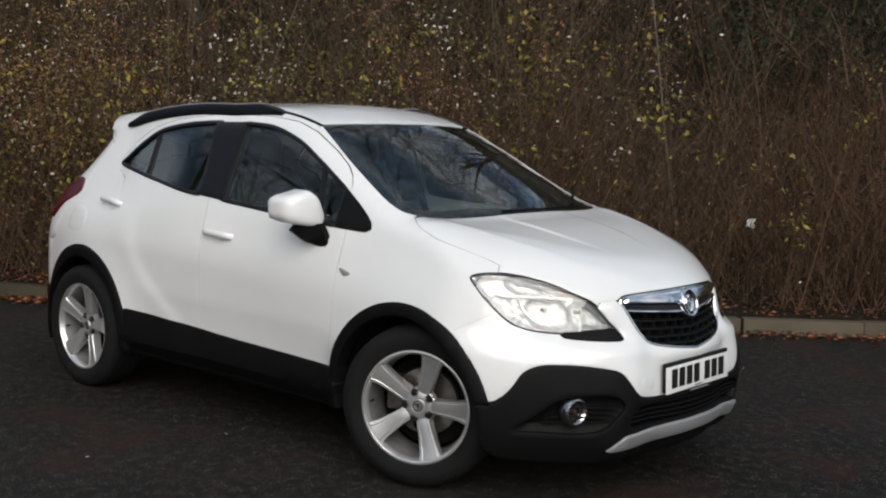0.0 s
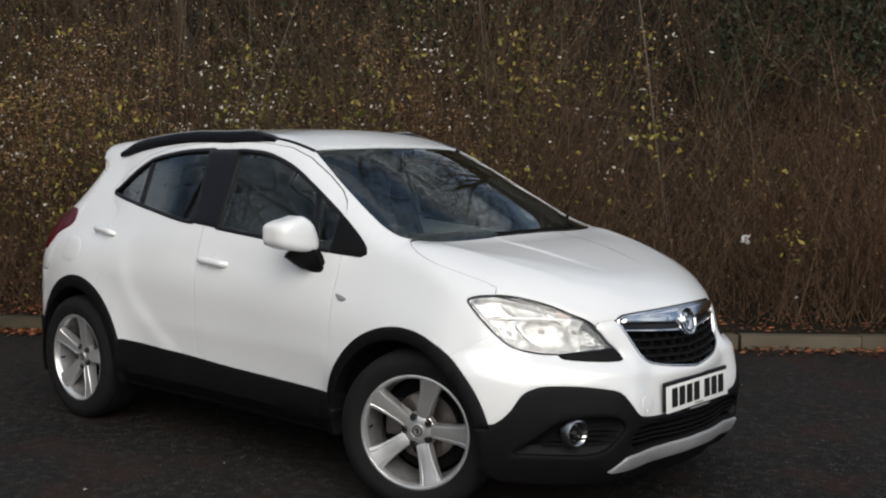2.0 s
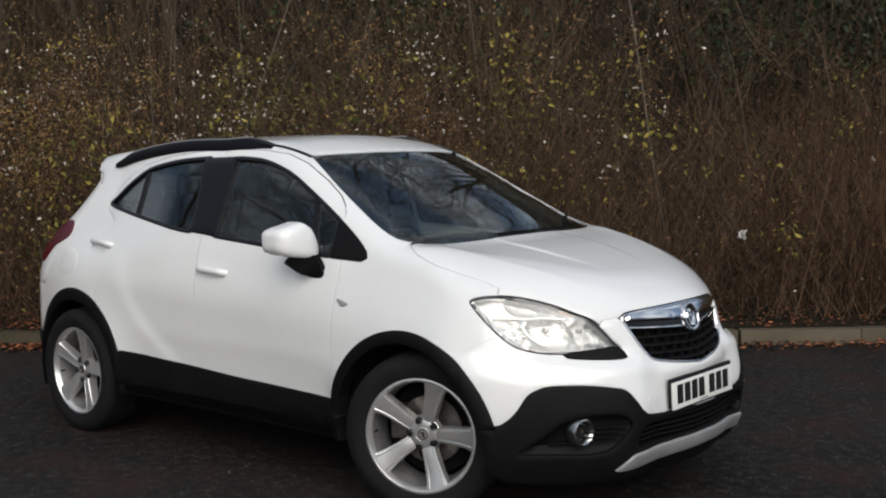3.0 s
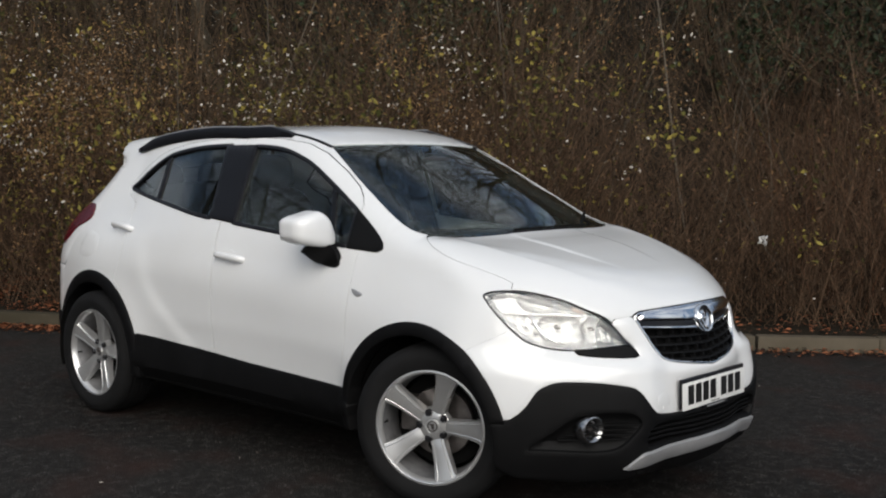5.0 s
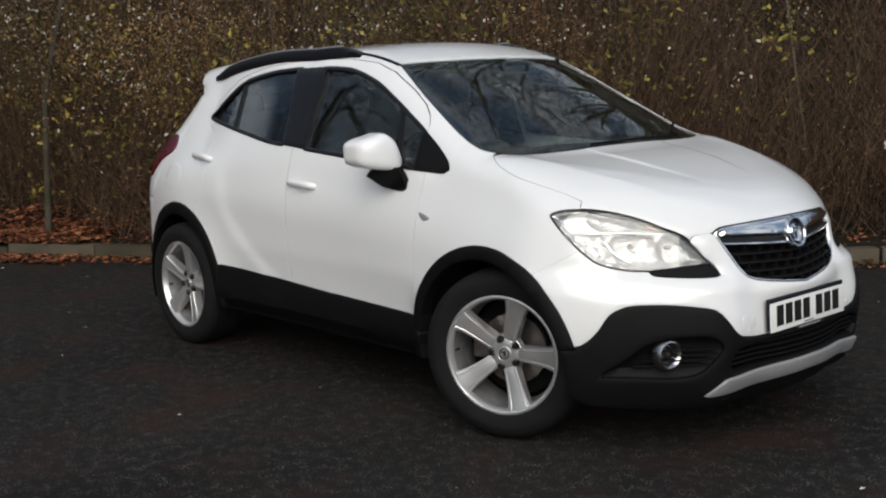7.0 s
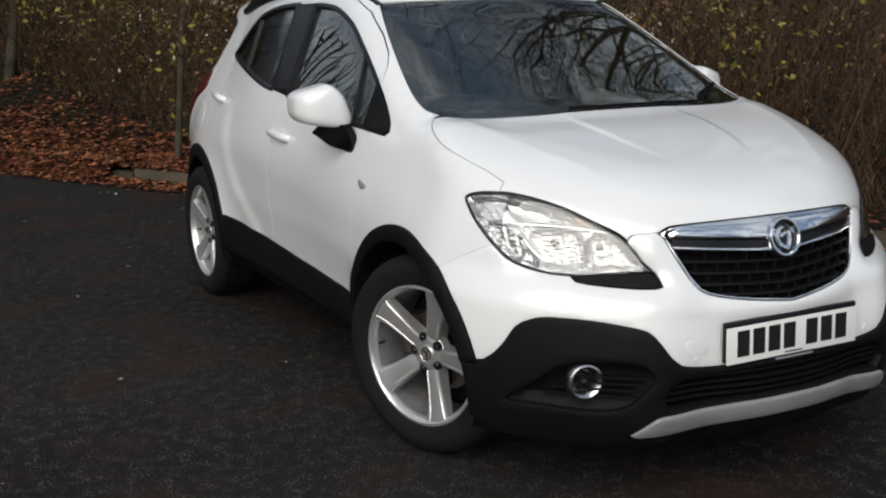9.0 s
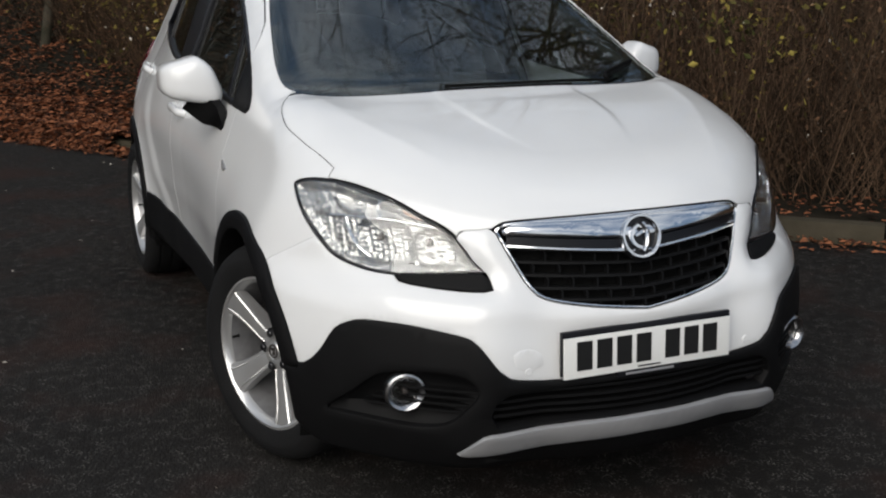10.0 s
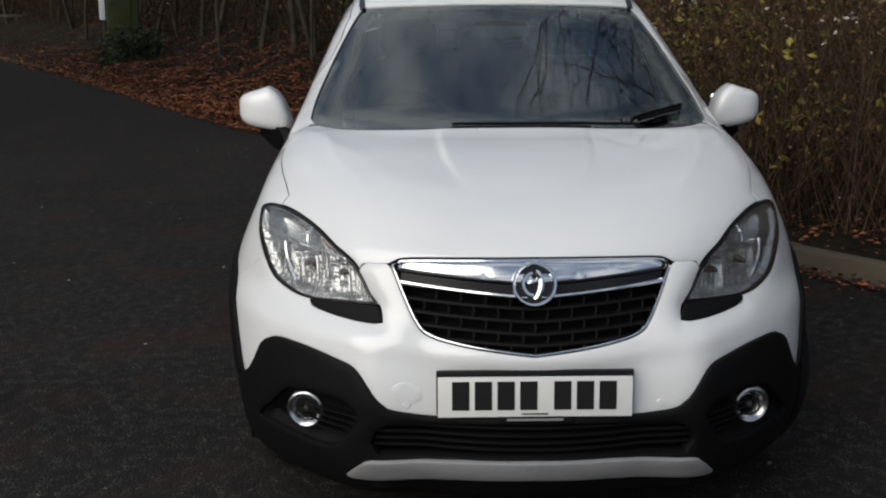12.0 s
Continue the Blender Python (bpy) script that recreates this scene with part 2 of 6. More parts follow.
def leaf_cards(rng, places, sizes, flat=0.0):
    """Small folded leaves: four corners and a raised mid line each."""
    count = len(places)
    s = np.asarray(sizes)[:, None]
    az = rng.uniform(0, 6.28, count)
    if flat:
        tilt = rng.uniform(-0.5, 0.5, count)
        u = np.stack([np.cos(az), np.sin(az), 0.25 * np.sin(tilt)], 1)
        v = np.stack([-np.sin(az) * np.cos(tilt), np.cos(az) * np.cos(tilt), np.sin(tilt)], 1)
    else:
        u = rng.normal(0, 1, (count, 3))
        u /= np.linalg.norm(u, axis=1)[:, None]
        v = np.cross(u, rng.normal(0, 1, (count, 3)))
        v /= np.linalg.norm(v, axis=1)[:, None]
    u, v = u * s, v * s
    w = np.cross(u, v) / s
    corners = np.stack([places - u, places + v * 0.55 + w * 0.25, places + u, places - v * 0.55 + w * 0.2], 1)
    b = np.arange(count)[:, None] * 4
    f = np.concatenate([b + (0, 1, 2), b + (0, 2, 3)])
    return corners.reshape(-1, 3), f.tolist()
# ---- scrub, litter and woodland on the bank ----
TWIG = material("bare_brown_twigs", (0.142, 0.091, 0.058), 0.9, other=(0.027, 0.018, 0.012), size=3, per="island", shine=0.1)
PALE_TWIG = material("pale_grey_stems", (0.13, 0.11, 0.085), 0.9, other=(0.04, 0.033, 0.025), size=3, per="island", shine=0.1)
DEAD_LEAF = material("dead_brown_leaves", (0.135, 0.075, 0.042), 0.85, other=(0.022, 0.015, 0.010), size=3, per="island", shine=0.1)
YELLOW_LEAF = material("yellow_green_leaves", (0.31, 0.25, 0.06), 0.75, other=(0.05, 0.052, 0.014), size=3, per="island", shine=0.15)
OCHRE_LEAF = material("ochre_leaves", (0.30, 0.18, 0.082), 0.8, other=(0.04, 0.026, 0.014), size=3, per="island", shine=0.1)
PALE_SEED = material("pale_seed_heads", (0.62, 0.58, 0.52), 0.9, other=(0.16, 0.13, 0.10), size=3, per="island", shine=0.1)
RED_TWIG = material("rusty_stems", (0.13, 0.062, 0.034), 0.9, other=(0.03, 0.017, 0.010), size=3, per="island", shine=0.1)
OLIVE_LEAF = material("olive_leaves", (0.125, 0.105, 0.034), 0.8, other=(0.026, 0.025, 0.010), size=3, per="island", shine=0.15)
LITTER = material("fallen_copper_leaves", (0.30, 0.115, 0.055), 0.8, other=(0.026, 0.013, 0.009), size=3, per="island", shine=0.15)
BARK = material("grey_brown_bark", (0.085, 0.072, 0.055), 0.9, bump=0.8, bump_size=25, other=(0.03, 0.03, 0.02), size=4, shine=0.1)
IVY = material("dark_ivy_leaves", (0.028, 0.045, 0.018), 0.5, other=(0.008, 0.014, 0.006), size=3, per="island", shine=0.3)


def setback(s):
    """How far behind the kerb the scrub begins: close beside the car, further back along the leafy margin."""
    return 0.42 + 0.18 * np.sin(np.asarray(s) * 0.9) + 2.3 * np.clip((-np.asarray(s) - 3.5) / 5, 0, 1)


def patches(x, y, z, scale=1.0, shift=0.0):
    """A smooth uneven pattern in space, about -1 to 1, to gather leaves in clumps."""
    return (np.sin(1.9 * scale * x + 1.3 * scale * z + shift) * np.sin(1.5 * scale * y - 1.7 * scale * z + 2 * shift) + 0.6 * np.sin(4.3 * scale * x + 3.1 * scale * y + 3.7 * scale * z + shift)) / 1.5


def scrub():
    rng = np.random.default_rng(4)
    # upright stems, thick beside the car and thinner far along
    count = 12500
    s = rng.uniform(-9, 12, count)
    far = rng.random(count) < 0.16
    s[far] = rng.uniform(-44, 26, far.sum())
    d = setback(s) + np.abs(rng.normal(0, 1, count)) ** 1.2 * 1.5
    x, y = verge(s, d)
    bases = np.stack([x, y, bank(s, d) - 0.05], 1)
    heights = (0.5 + 2.3 * rng.random(count) ** 1.35) * (0.8 + 0.2 * np.sin(s * 1.3 + 1)) * (1 - 0.25 * np.clip((s - 1.5) / 3, 0, 1)) + 0.2
    leans = np.stack([rng.normal(0.02, 0.38, count), rng.normal(-0.06, 0.36, count), np.ones(count)], 1)
    v, f = twig_mesh(rng, bases, heights, leans, rng.uniform(0.0018, 0.0046, count), rng.uniform(0.03, 0.24, count), 5)
    tagged(mesh_object("scrub_stems", v, f, TWIG), "dense bare brown stems standing and leaning on the bank", "scrub", kind="stuff")
    # fine side shoots, and their tips for the leaves
    count = 75000
    pick = rng.integers(0, len(bases), count)
    t = rng.uniform(0.10, 1.0, count)
    b2 = bases[pick] + (heights[pick] * t)[:, None] * leans[pick]
    az = rng.uniform(0, 6.28, count)
    lean2 = np.stack([np.cos(az) * 0.9, np.sin(az) * 0.9, rng.uniform(-0.6, 1.0, count)], 1)
    long2 = rng.uniform(0.10, 0.55, count)
    v, f = twig_mesh(rng, b2, long2, lean2, rng.uniform(0.0010, 0.0026, count), rng.uniform(0.01, 0.06, count), 2)
    tagged(mesh_object("scrub_shoots", v, f, TWIG), "fine tangled brown side shoots in the scrub", "scrub", kind="stuff")
    shoot_at = b2 + long2[:, None] * lean2 * rng.uniform(0.3, 1.0, count)[:, None]
    # arching brambles through the middle of it
    count = 9000
    s3 = rng.uniform(-9, 12, count)
    d3 = setback(s3) + rng.uniform(-0.1, 2.8, count)
    x3, y3 = verge(s3, d3)
    az = rng.uniform(0, 6.28, count)
    v, f = twig_mesh(rng, np.stack([x3, y3, bank(s3, d3) + rng.uniform(0.05, 2.3, count)], 1), rng.uniform(0.4, 1.6, count), np.stack([np.cos(az), np.sin(az), rng.uniform(-0.4, 0.9, count)], 1), rng.uniform(0.0016, 0.0034, count), rng.uniform(0.10, 0.30, count), 6)
    tagged(mesh_object("brambles", v, f, TWIG), "arching bramble stems tangled through the scrub", "scrub", kind="stuff")
    # pale longer wands
    count = 150
    s4 = rng.uniform(-8, 11, count)
    d4 = setback(s4) + rng.uniform(0.1, 2.6, count)
    x, y = verge(s4, d4)
    v, f = twig_mesh(rng, np.stack([x, y, bank(s4, d4)], 1), rng.uniform(1.2, 3.6, count), np.stack([rng.normal(0, 0.35, count), rng.normal(0, 0.35, count), np.ones(count)], 1), rng.uniform(0.003, 0.008, count), rng.uniform(0.05, 0.30, count), 7, 4)
    tagged(mesh_object("pale_wands", v, f, PALE_TWIG), "long pale grey wands arching through the scrub", "scrub", kind="stuff")
    # a rusty patch further along, and a few stout pale saplings
    count = 1500
    s4 = rng.uniform(3.6, 9.5, count)
    d4 = setback(s4) + rng.uniform(0, 2.2, count)
    x, y = verge(s4, d4)
    v, f = twig_mesh(rng, np.stack([x, y, bank(s4, d4)], 1), rng.uniform(0.6, 1.9, count), np.stack([rng.normal(0, 0.25, count), rng.normal(0, 0.25, count), np.ones(count)], 1), rng.uniform(0.0015, 0.0035, count), rng.uniform(0.03, 0.2, count), 5)
    tagged(mesh_object("rusty_stems", v, f, RED_TWIG), "rusty-brown dry stems among the scrub", "scrub", kind="stuff")
    count = 26
    s4 = rng.uniform(-4, 8, count)
    d4 = setback(s4) + rng.uniform(0.8, 2.6, count)
    x, y = verge(s4, d4)
    base4 = np.stack([x, y, bank(s4, d4)], 1)
    tall4 = rng.uniform(2.2, 4.2, count)
    lean4 = np.stack([rng.normal(0, 0.28, count), rng.normal(0, 0.25, count), np.ones(count)], 1)
    v, f = twig_mesh(rng, base4, tall4, lean4, rng.uniform(0.008, 0.016, count), rng.uniform(0.08, 0.28, count), 8, 5)
    tagged(mesh_object("bent_saplings", v, f, PALE_TWIG), "bent pale grey saplings rising from the scrub", "scrub", kind="stuff")
    # leaves sit on the shoots: which kind where follows uneven patches
    sx, sy, sz = shoot_at.T
    over = s[pick]
    rise = (heights[pick] * t)
    left = np.clip((2.5 - over) / 4, 0, 1)

    def leaves(name, count, mat, label, odds, size, tuft=1, loose=0.025):
        odds = np.clip(odds, 0, None)
        k = np.repeat(rng.choice(len(shoot_at), count // tuft, p=odds / odds.sum()), tuft)
        v, f = leaf_cards(rng, shoot_at[k] + rng.normal(0, loose, (len(k), 3)), rng.uniform(*size, len(k)))
        tagged(mesh_object(name, v, f, mat), label, "leaves", kind="stuff")

    clump = patches(sx, sy, sz, 1.0, 0.4)
    fine = patches(sx, sy, sz, 2.3, 1.7)
    high = np.clip((rise - 0.95 - 0.3 * patches(sx, sy, sz, 0.6, 3.0)) / 0.5, 0.04, 1)
    broad = patches(sx, sy, sz, 0.55, 0.9)
    leaves("dead_leaves", 58000, DEAD_LEAF, "withered brown leaves hanging on the scrub", 0.35 + np.clip(fine, 0, 1), (0.007, 0.021), 4, 0.06)
    leaves("ochre_leaves", 42000, OCHRE_LEAF, "small ochre leaves massed on the upper scrub", np.clip(clump + broad + 0.25, 0, 1) * high * (0.08 + left), (0.007, 0.020), 8, 0.08)
    leaves("olive_leaves", 15000, OLIVE_LEAF, "small dull olive leaves on the upper scrub", np.clip(0.3 - clump - broad, 0, 1) * high * (0.08 + left), (0.010, 0.028), 8, 0.08)
    leaves("yellow_leaves", 10000, YELLOW_LEAF, "yellow-green leaves clinging to the scrub", np.clip(fine * 1.2 - 0.30, 0, 1) ** 1.5 * np.clip((rise - 0.25) / 0.7, 0.05, 1) * (0.2 + left), (0.012, 0.040), 10, 0.11)
    leaves("low_yellow_leaves", 2100, YELLOW_LEAF, "yellow-green bramble leaves low in the scrub", np.clip(patches(sx, sy, sz, 2.0, 4.0) - 0.3, 0, 1) * np.clip((-0.5 - over) / 3, 0, 1) * (rise < 1.3), (0.016, 0.046), 7, 0.09)
    leaves("seed_heads", 6400, PALE_SEED, "pale dry seed heads dotted over the scrub", np.clip(patches(sx, sy, sz, 1.4, 2.2) + 0.15, 0, 1) * np.clip((rise - 0.9) / 0.7, 0, 1) * (0.05 + left), (0.007, 0.023), 3, 0.07)
    leaves("pale_leaf_specks", 1100, PALE_SEED, "pale curled leaf undersides in the scrub", np.ones(len(sx)), (0.006, 0.017))
    # thicker tufts of yellow leaves: place along the kerb, height
    tufts = ((-3.4, 1.43), (-3.2, 1.23), (-3.3, 0.98), (-3.0, 1.38), (-2.9, 1.62), (-3.5, 0.45), (-2.3, 1.9), (0.3, 2.26), (0.6, 2.1), (0.8, 2.19), (1.5, 2.0), (1.8, 1.99), (2.0, 1.94), (2.2, 2.12), (0.1, 2.11), (3.6, 0.76), (3.0, 1.32), (-1.5, 1.46), (-0.8, 1.33), (-0.5, 1.32), (-0.4, 1.07), (-0.2, 0.97), (-0.1, 0.79), (-0.6, 0.67), (-0.2, 0.49), (0.0, 0.59), (0.2, 1.37), (-7.6, 1.21), (-7.1, 1.41), (-8.5, 0.95), (-5.6, 0.51), (1.8, 1.32), (2.0, 1.1), (0.8, 1.4), (0.6, 0.93), (0.8, 0.58), (-10.3, 1.24), (-9.1, 1.4))
    places = []
    for ts, tz in tufts:
        tx, ty = verge(ts, setback(ts) + 0.28)
        n = int(rng.integers(14, 30))
        wide = 0.05 + 0.02 * tz
        places.append(np.array((tx, ty, tz)) + rng.normal(0, 1, (n, 3)) * (2.2 * wide, 2.2 * wide, wide))
    places = np.concatenate(places)
    v, f = leaf_cards(rng, places, rng.uniform(0.012, 0.034, len(places)))
    tagged(mesh_object("leaf_tufts", v, f, YELLOW_LEAF), "tufts of yellow-green leaves on the outer scrub", "leaves", kind="stuff")
    # dark evergreen growth higher up the bank
    count = 15000
    s6 = np.where(np.arange(count) < 12500, rng.normal(6.0, 1.7, count), rng.normal(-0.6, 0.8, count))
    d6 = rng.uniform(2.9, 4.6, count)
    x, y = verge(s6, d6)
    v, f = leaf_cards(rng, np.stack([x, y, bank(s6, d6) + 1.0 + 2.6 * rng.random(count) * (0.8 + 0.2 * np.sin(s6 * 3))], 1), rng.uniform(0.02, 0.05, count))
    tagged(mesh_object("evergreen_leaves", v, f, IVY), "dark evergreen leaves behind the scrub", "leaves", kind="stuff")
    count = 46000
    s5 = rng.uniform(-44, -8, count)
    d5 = setback(s5) + rng.uniform(0, 5, count)
    x, y = verge(s5, d5)
    v, f = leaf_cards(rng, np.stack([x, y, bank(s5, d5) + 7.5 * rng.random(count) ** 1.5], 1), rng.uniform(0.025, 0.065, count))
    tagged(mesh_object("woodland_leaves", v, f, DEAD_LEAF), "brown leaves in the woodland edge along the road", "leaves", kind="stuff")


def litter():
    rng = np.random.default_rng(8)

    def scatter(name, count, label, s, d, size):
        x, y = verge(s, d)
        z = np.where(d > 0.0, np.where((d < 0.13) & (s > -5), 0.118, bank(s, np.maximum(d, 0.1))), 0.0) + rng.uniform(0.0, 0.03, count)
        v, f = leaf_cards(rng, np.stack([x, y, z], 1), rng.uniform(*size, count), flat=1)
        tagged(mesh_object(name, v, f, LITTER), label, "leaves", kind="stuff")

    count = 44000
    s = -3.5 - np.abs(rng.normal(0, 1, count)) * 11
    scatter("leaf_litter", count, "thick copper-brown fallen leaves along the verge", s, np.abs(rng.normal(0.6, 0.62, count)) * (1 + 1.1 * np.clip((-s - 4) / 6, 0, 1)) - 0.16 - 0.2 * rng.random(count), (0.018, 0.046))
    count = 9000
    s, d = -4.5 - np.abs(rng.normal(0, 1, count)) * 2.6, rng.uniform(-0.24, 0.24, count)
    x, y = verge(s, d)
    heap = 0.155 * np.clip((d + 0.24) / 0.22, 0, 1) * rng.uniform(0.8, 1.05, count) + 0.005
    v, f = leaf_cards(rng, np.stack([x, y, heap], 1), rng.uniform(0.020, 0.048, count), flat=1)
    tagged(mesh_object("kerb_litter", v, f, LITTER), "copper leaves heaped over the kerb", "leaves", kind="stuff")
    count = 7500
    s = np.where(rng.random(count) < 0.3, rng.uniform(-5.5, -2.2, count), rng.uniform(-3.0, 12, count))
    scatter("gutter_leaves", count, "scattered copper leaves in the gutter", s, np.where(rng.random(count) < 0.55, -np.abs(rng.normal(0, 0.12, count)), rng.uniform(0.13, 0.7, count)), (0.010, 0.032))
    count = 5000
    x, y = rng.uniform(-48, -27, count), rng.uniform(-24, -9, count)
    keep = y < -0.43 * (x + 27) - 13.2 + rng.normal(0, 0.8, count)
    keep &= x < -29 - 0.25 * (y + 12)
    x, y = x[keep], y[keep]
    v, f = leaf_cards(rng, np.stack([x, y, np.full(len(x), 0.03)], 1), rng.uniform(0.04, 0.10, len(x)), flat=1)
    tagged(mesh_object("far_litter", v, f, LITTER), "brown leaves drifted over the far end of the road", "leaves", kind="stuff")
    # single leaves and pale scraps on the asphalt
    count = 260
    x, y = rng.uniform(-9, 5, count), rng.uniform(-6, 2.5, count)
    x, y = np.append(x, 0.513), np.append(y, 2.792)
    v, f = leaf_cards(rng, np.stack([x, y, np.full(count + 1, 0.006)], 1), rng.uniform(0.005, 0.016, count + 1), flat=1)
    tagged(mesh_object("road_scraps", v, f, PALE_SEED), "pale leaf scraps scattered on the asphalt", "leaves", kind="stuff")


scrub()
litter()


def paper_scrap():
    """A crumpled white scrap hanging in the stems."""
    x, y = verge(3.2, setback(3.2) + 0.2)
    bm = bmesh.new()
    bmesh.ops.create_grid(bm, x_segments=5, y_segments=4, size=0.035)
    rng = np.random.default_rng(2)
    for v in bm.verts:
        v.co += Vector(rng.normal(0, 0.008, 3))
    bmesh.ops.solidify(bm, geom=bm.faces[:], thickness=0.0015)
    bmesh.ops.transform(bm, matrix=Matrix.Translation((float(x), float(y), 0.79)) @ Matrix.Rotation(radians(80), 4, "X"), verts=bm.verts)
    me = bpy.data.meshes.new("paper_scrap")
    bm.to_mesh(me)
    bm.free()
    me.materials.append(material("white_paper", (0.74, 0.74, 0.72), 0.8, vary=0.1, size=30))
    tagged(new("paper_scrap", me), "crumpled white paper scrap caught in the scrub", "litter")


paper_scrap()

# ---- bare trees on the bank and across the road ----
DARK_BRUSH = material("dark_mossy_brush", (0.092, 0.067, 0.043), 0.9, other=(0.019, 0.0145, 0.0095), size=3, per="island", shine=0.1)
def grow_tree(seed, height, girth, spread=0.55, low=0.38, taper=(0.38, 0.55)):
    """A leafless tree: trunk, forking limbs and fine twigs, standing at the origin."""
    rng = np.random.default_rng(seed)
    tree = new("tree")
    trunk, limbs, twigs = [], [], []

    def shoot(p, way, length, r, level, out):
        line, q, w = [p.copy()], p.copy(), way / np.linalg.norm(way)
        n = 6 if level < 2 else 4
        for _ in range(n):
            w = w + rng.normal(0, 0.13 + 0.05 * level, 3) + np.array((0, 0, 0.05 if level < 2 else -0.02))
            w /= np.linalg.norm(w)
            q = q + w * length / n
            line.append(q.copy())
        out.append((np.array(line), r, level))
        kids = (5, 6, 6, 5, 0)[level]
        for k in range(kids):
            t = rng.uniform(0.35 if level else low, 1.0)
            i = min(int(t * n), n - 1)
            start = line[i] + (line[i + 1] - line[i]) * (t * n - i)
            side = rng.normal(0, 1, 3)
            side[2] *= 0.5
            side /= np.linalg.norm(side)
            turn = w * (1 - spread) + side * (spread + 0.15 * level) + np.array((0, 0, 0.15))
            shoot(start, turn, length * rng.uniform(0.42, 0.68), r * rng.uniform(*taper) * (1.1 - 0.4 * t), level + 1, limbs if level < 1 else twigs)

    shoot(np.array((0.0, 0.0, -0.2)), np.array((rng.normal(0, 0.08), rng.normal(0, 0.08), 1.0)), height, girth, 0, trunk)

    def mesh(name, lines, sides, label=""):
        verts, faces = [], []
        for line, r, level in lines:
            start, n = len(verts), len(line)
            k = sides if level < 2 else 3
            tan = np.gradient(line, axis=0)
            for i in range(n):
                t = tan[i] / np.linalg.norm(tan[i])
                a = np.cross(t, (0.3, 1, 0.2))
                a /= np.linalg.norm(a)
                b = np.cross(t, a)
                rr = max(r * (1 - 0.72 * i / (n - 1)), 0.0015)
                for j in range(k):
                    verts.append(line[i] + rr * (a * math.cos(6.283 * j / k) + b * math.sin(6.283 * j / k)))
            for i in range(n - 1):
                for j in range(k):
                    faces.append((start + i * k + j, start + i * k + (j + 1) % k, start + (i + 1) * k + (j + 1) % k, start + (i + 1) * k + j))
        ob = mesh_object(name, verts, faces, BARK, tree, smooth=True)
        return tagged(ob, label)

    mesh("trunk", trunk, 12)
    mesh("limbs", limbs, 7)
    mesh("twigs", twigs, 4, "fine bare twigs")
    return tagged(tree, "tall bare winter tree on the wooded bank", "tree", "bare trees on the bank")


def plant_trees():
    first = grow_tree(11, 6.5, 0.085)
    second = grow_tree(23, 7.5, 0.11, 0.6)
    third = grow_tree(37, 6.0, 0.07, 0.65)
    kinds = (first, second, third)
    stout = grow_tree(51, 7.0, 0.040, 0.66, 0.5, (0.48, 0.64))
    rng = np.random.default_rng(5)
    spots = [(2, 5.5), (-3.6, 5.4), (5.5, 4.2), (-8.4, 4.6), (9, 5.5), (-10, 3.4), (-0.5, 8.0), (-15, 4.0), (-20, 4.5), (13, 6), (-26, 5.5), (4, 10), (-7, 10), (-13, 7.5), (-33, 6.5)]
    for i, (s, d) in enumerate(spots):
        x, y = verge(s, d)
        m = Matrix.Translation((float(x), float(y), float(bank(s, d)))) @ Matrix.Rotation(rng.uniform(0, 6.28), 4, "Z")
        k = kinds[i % 3]
        if i < 3:
            k.matrix_basis = m
        else:
            copy_thing(k, m)
    # stouter ones further back, whose crowns hang over the road
    for i, (s, d) in enumerate([(-0.8, 6.6), (2.2, 6.4), (-6.2, 3.4), (-4.4, 6.8), (0.7, 8.2), (-2.5, 8.4), (-0.4, 4.9), (0.6, 5.3), (3.6, 8.0), (1.5, 4.8), (-7.6, 5.2)]):
        x, y = verge(s, d)
        m = Matrix.Translation((float(x), float(y), float(bank(s, d)))) @ Matrix.Rotation(rng.uniform(0, 6.28), 4, "Z")
        ob = stout if i == 0 else copy_thing(stout, m)
        ob.matrix_basis = m
        ob.scale = (1.6, 1.6, 1.5) if i < 6 else (1.0, 1.0, 0.85)
    slender = grow_tree(63, 9.2, 0.034, 0.62, 0.55, (0.50, 0.66))
    slender.matrix_basis = Matrix.Translation((-6.95, 0.12, 0.1)) @ Matrix.Rotation(radians(-4), 4, "Y")
    tagged(slender, "slender bare roadside tree rising through the scrub")
    for i, (x, y) in enumerate([(-10, -9.5), (-6, -12), (-14, -12.5), (-2, -14), (-21, -16), (-30, -21), (-8, -10.5), (-12, -10), (-4, -11.5), (-17, -13), (-6, -15), (-13, -8.8), (-9, -8.2), (-16, -10.5), (-11.5, -11.2), (-19, -12)]):
        ob = copy_thing(stout if i % 2 == 0 else kinds[(i + 1) % 3], Matrix.Translation((x, y, 0)) @ Matrix.Rotation(rng.uniform(0, 6.28), 4, "Z"))
        ob.scale = (1.35, 1.35, 1.35)
        tagged(ob, "tall bare winter tree across the road", "tree", "bare trees across the road")


plant_trees()


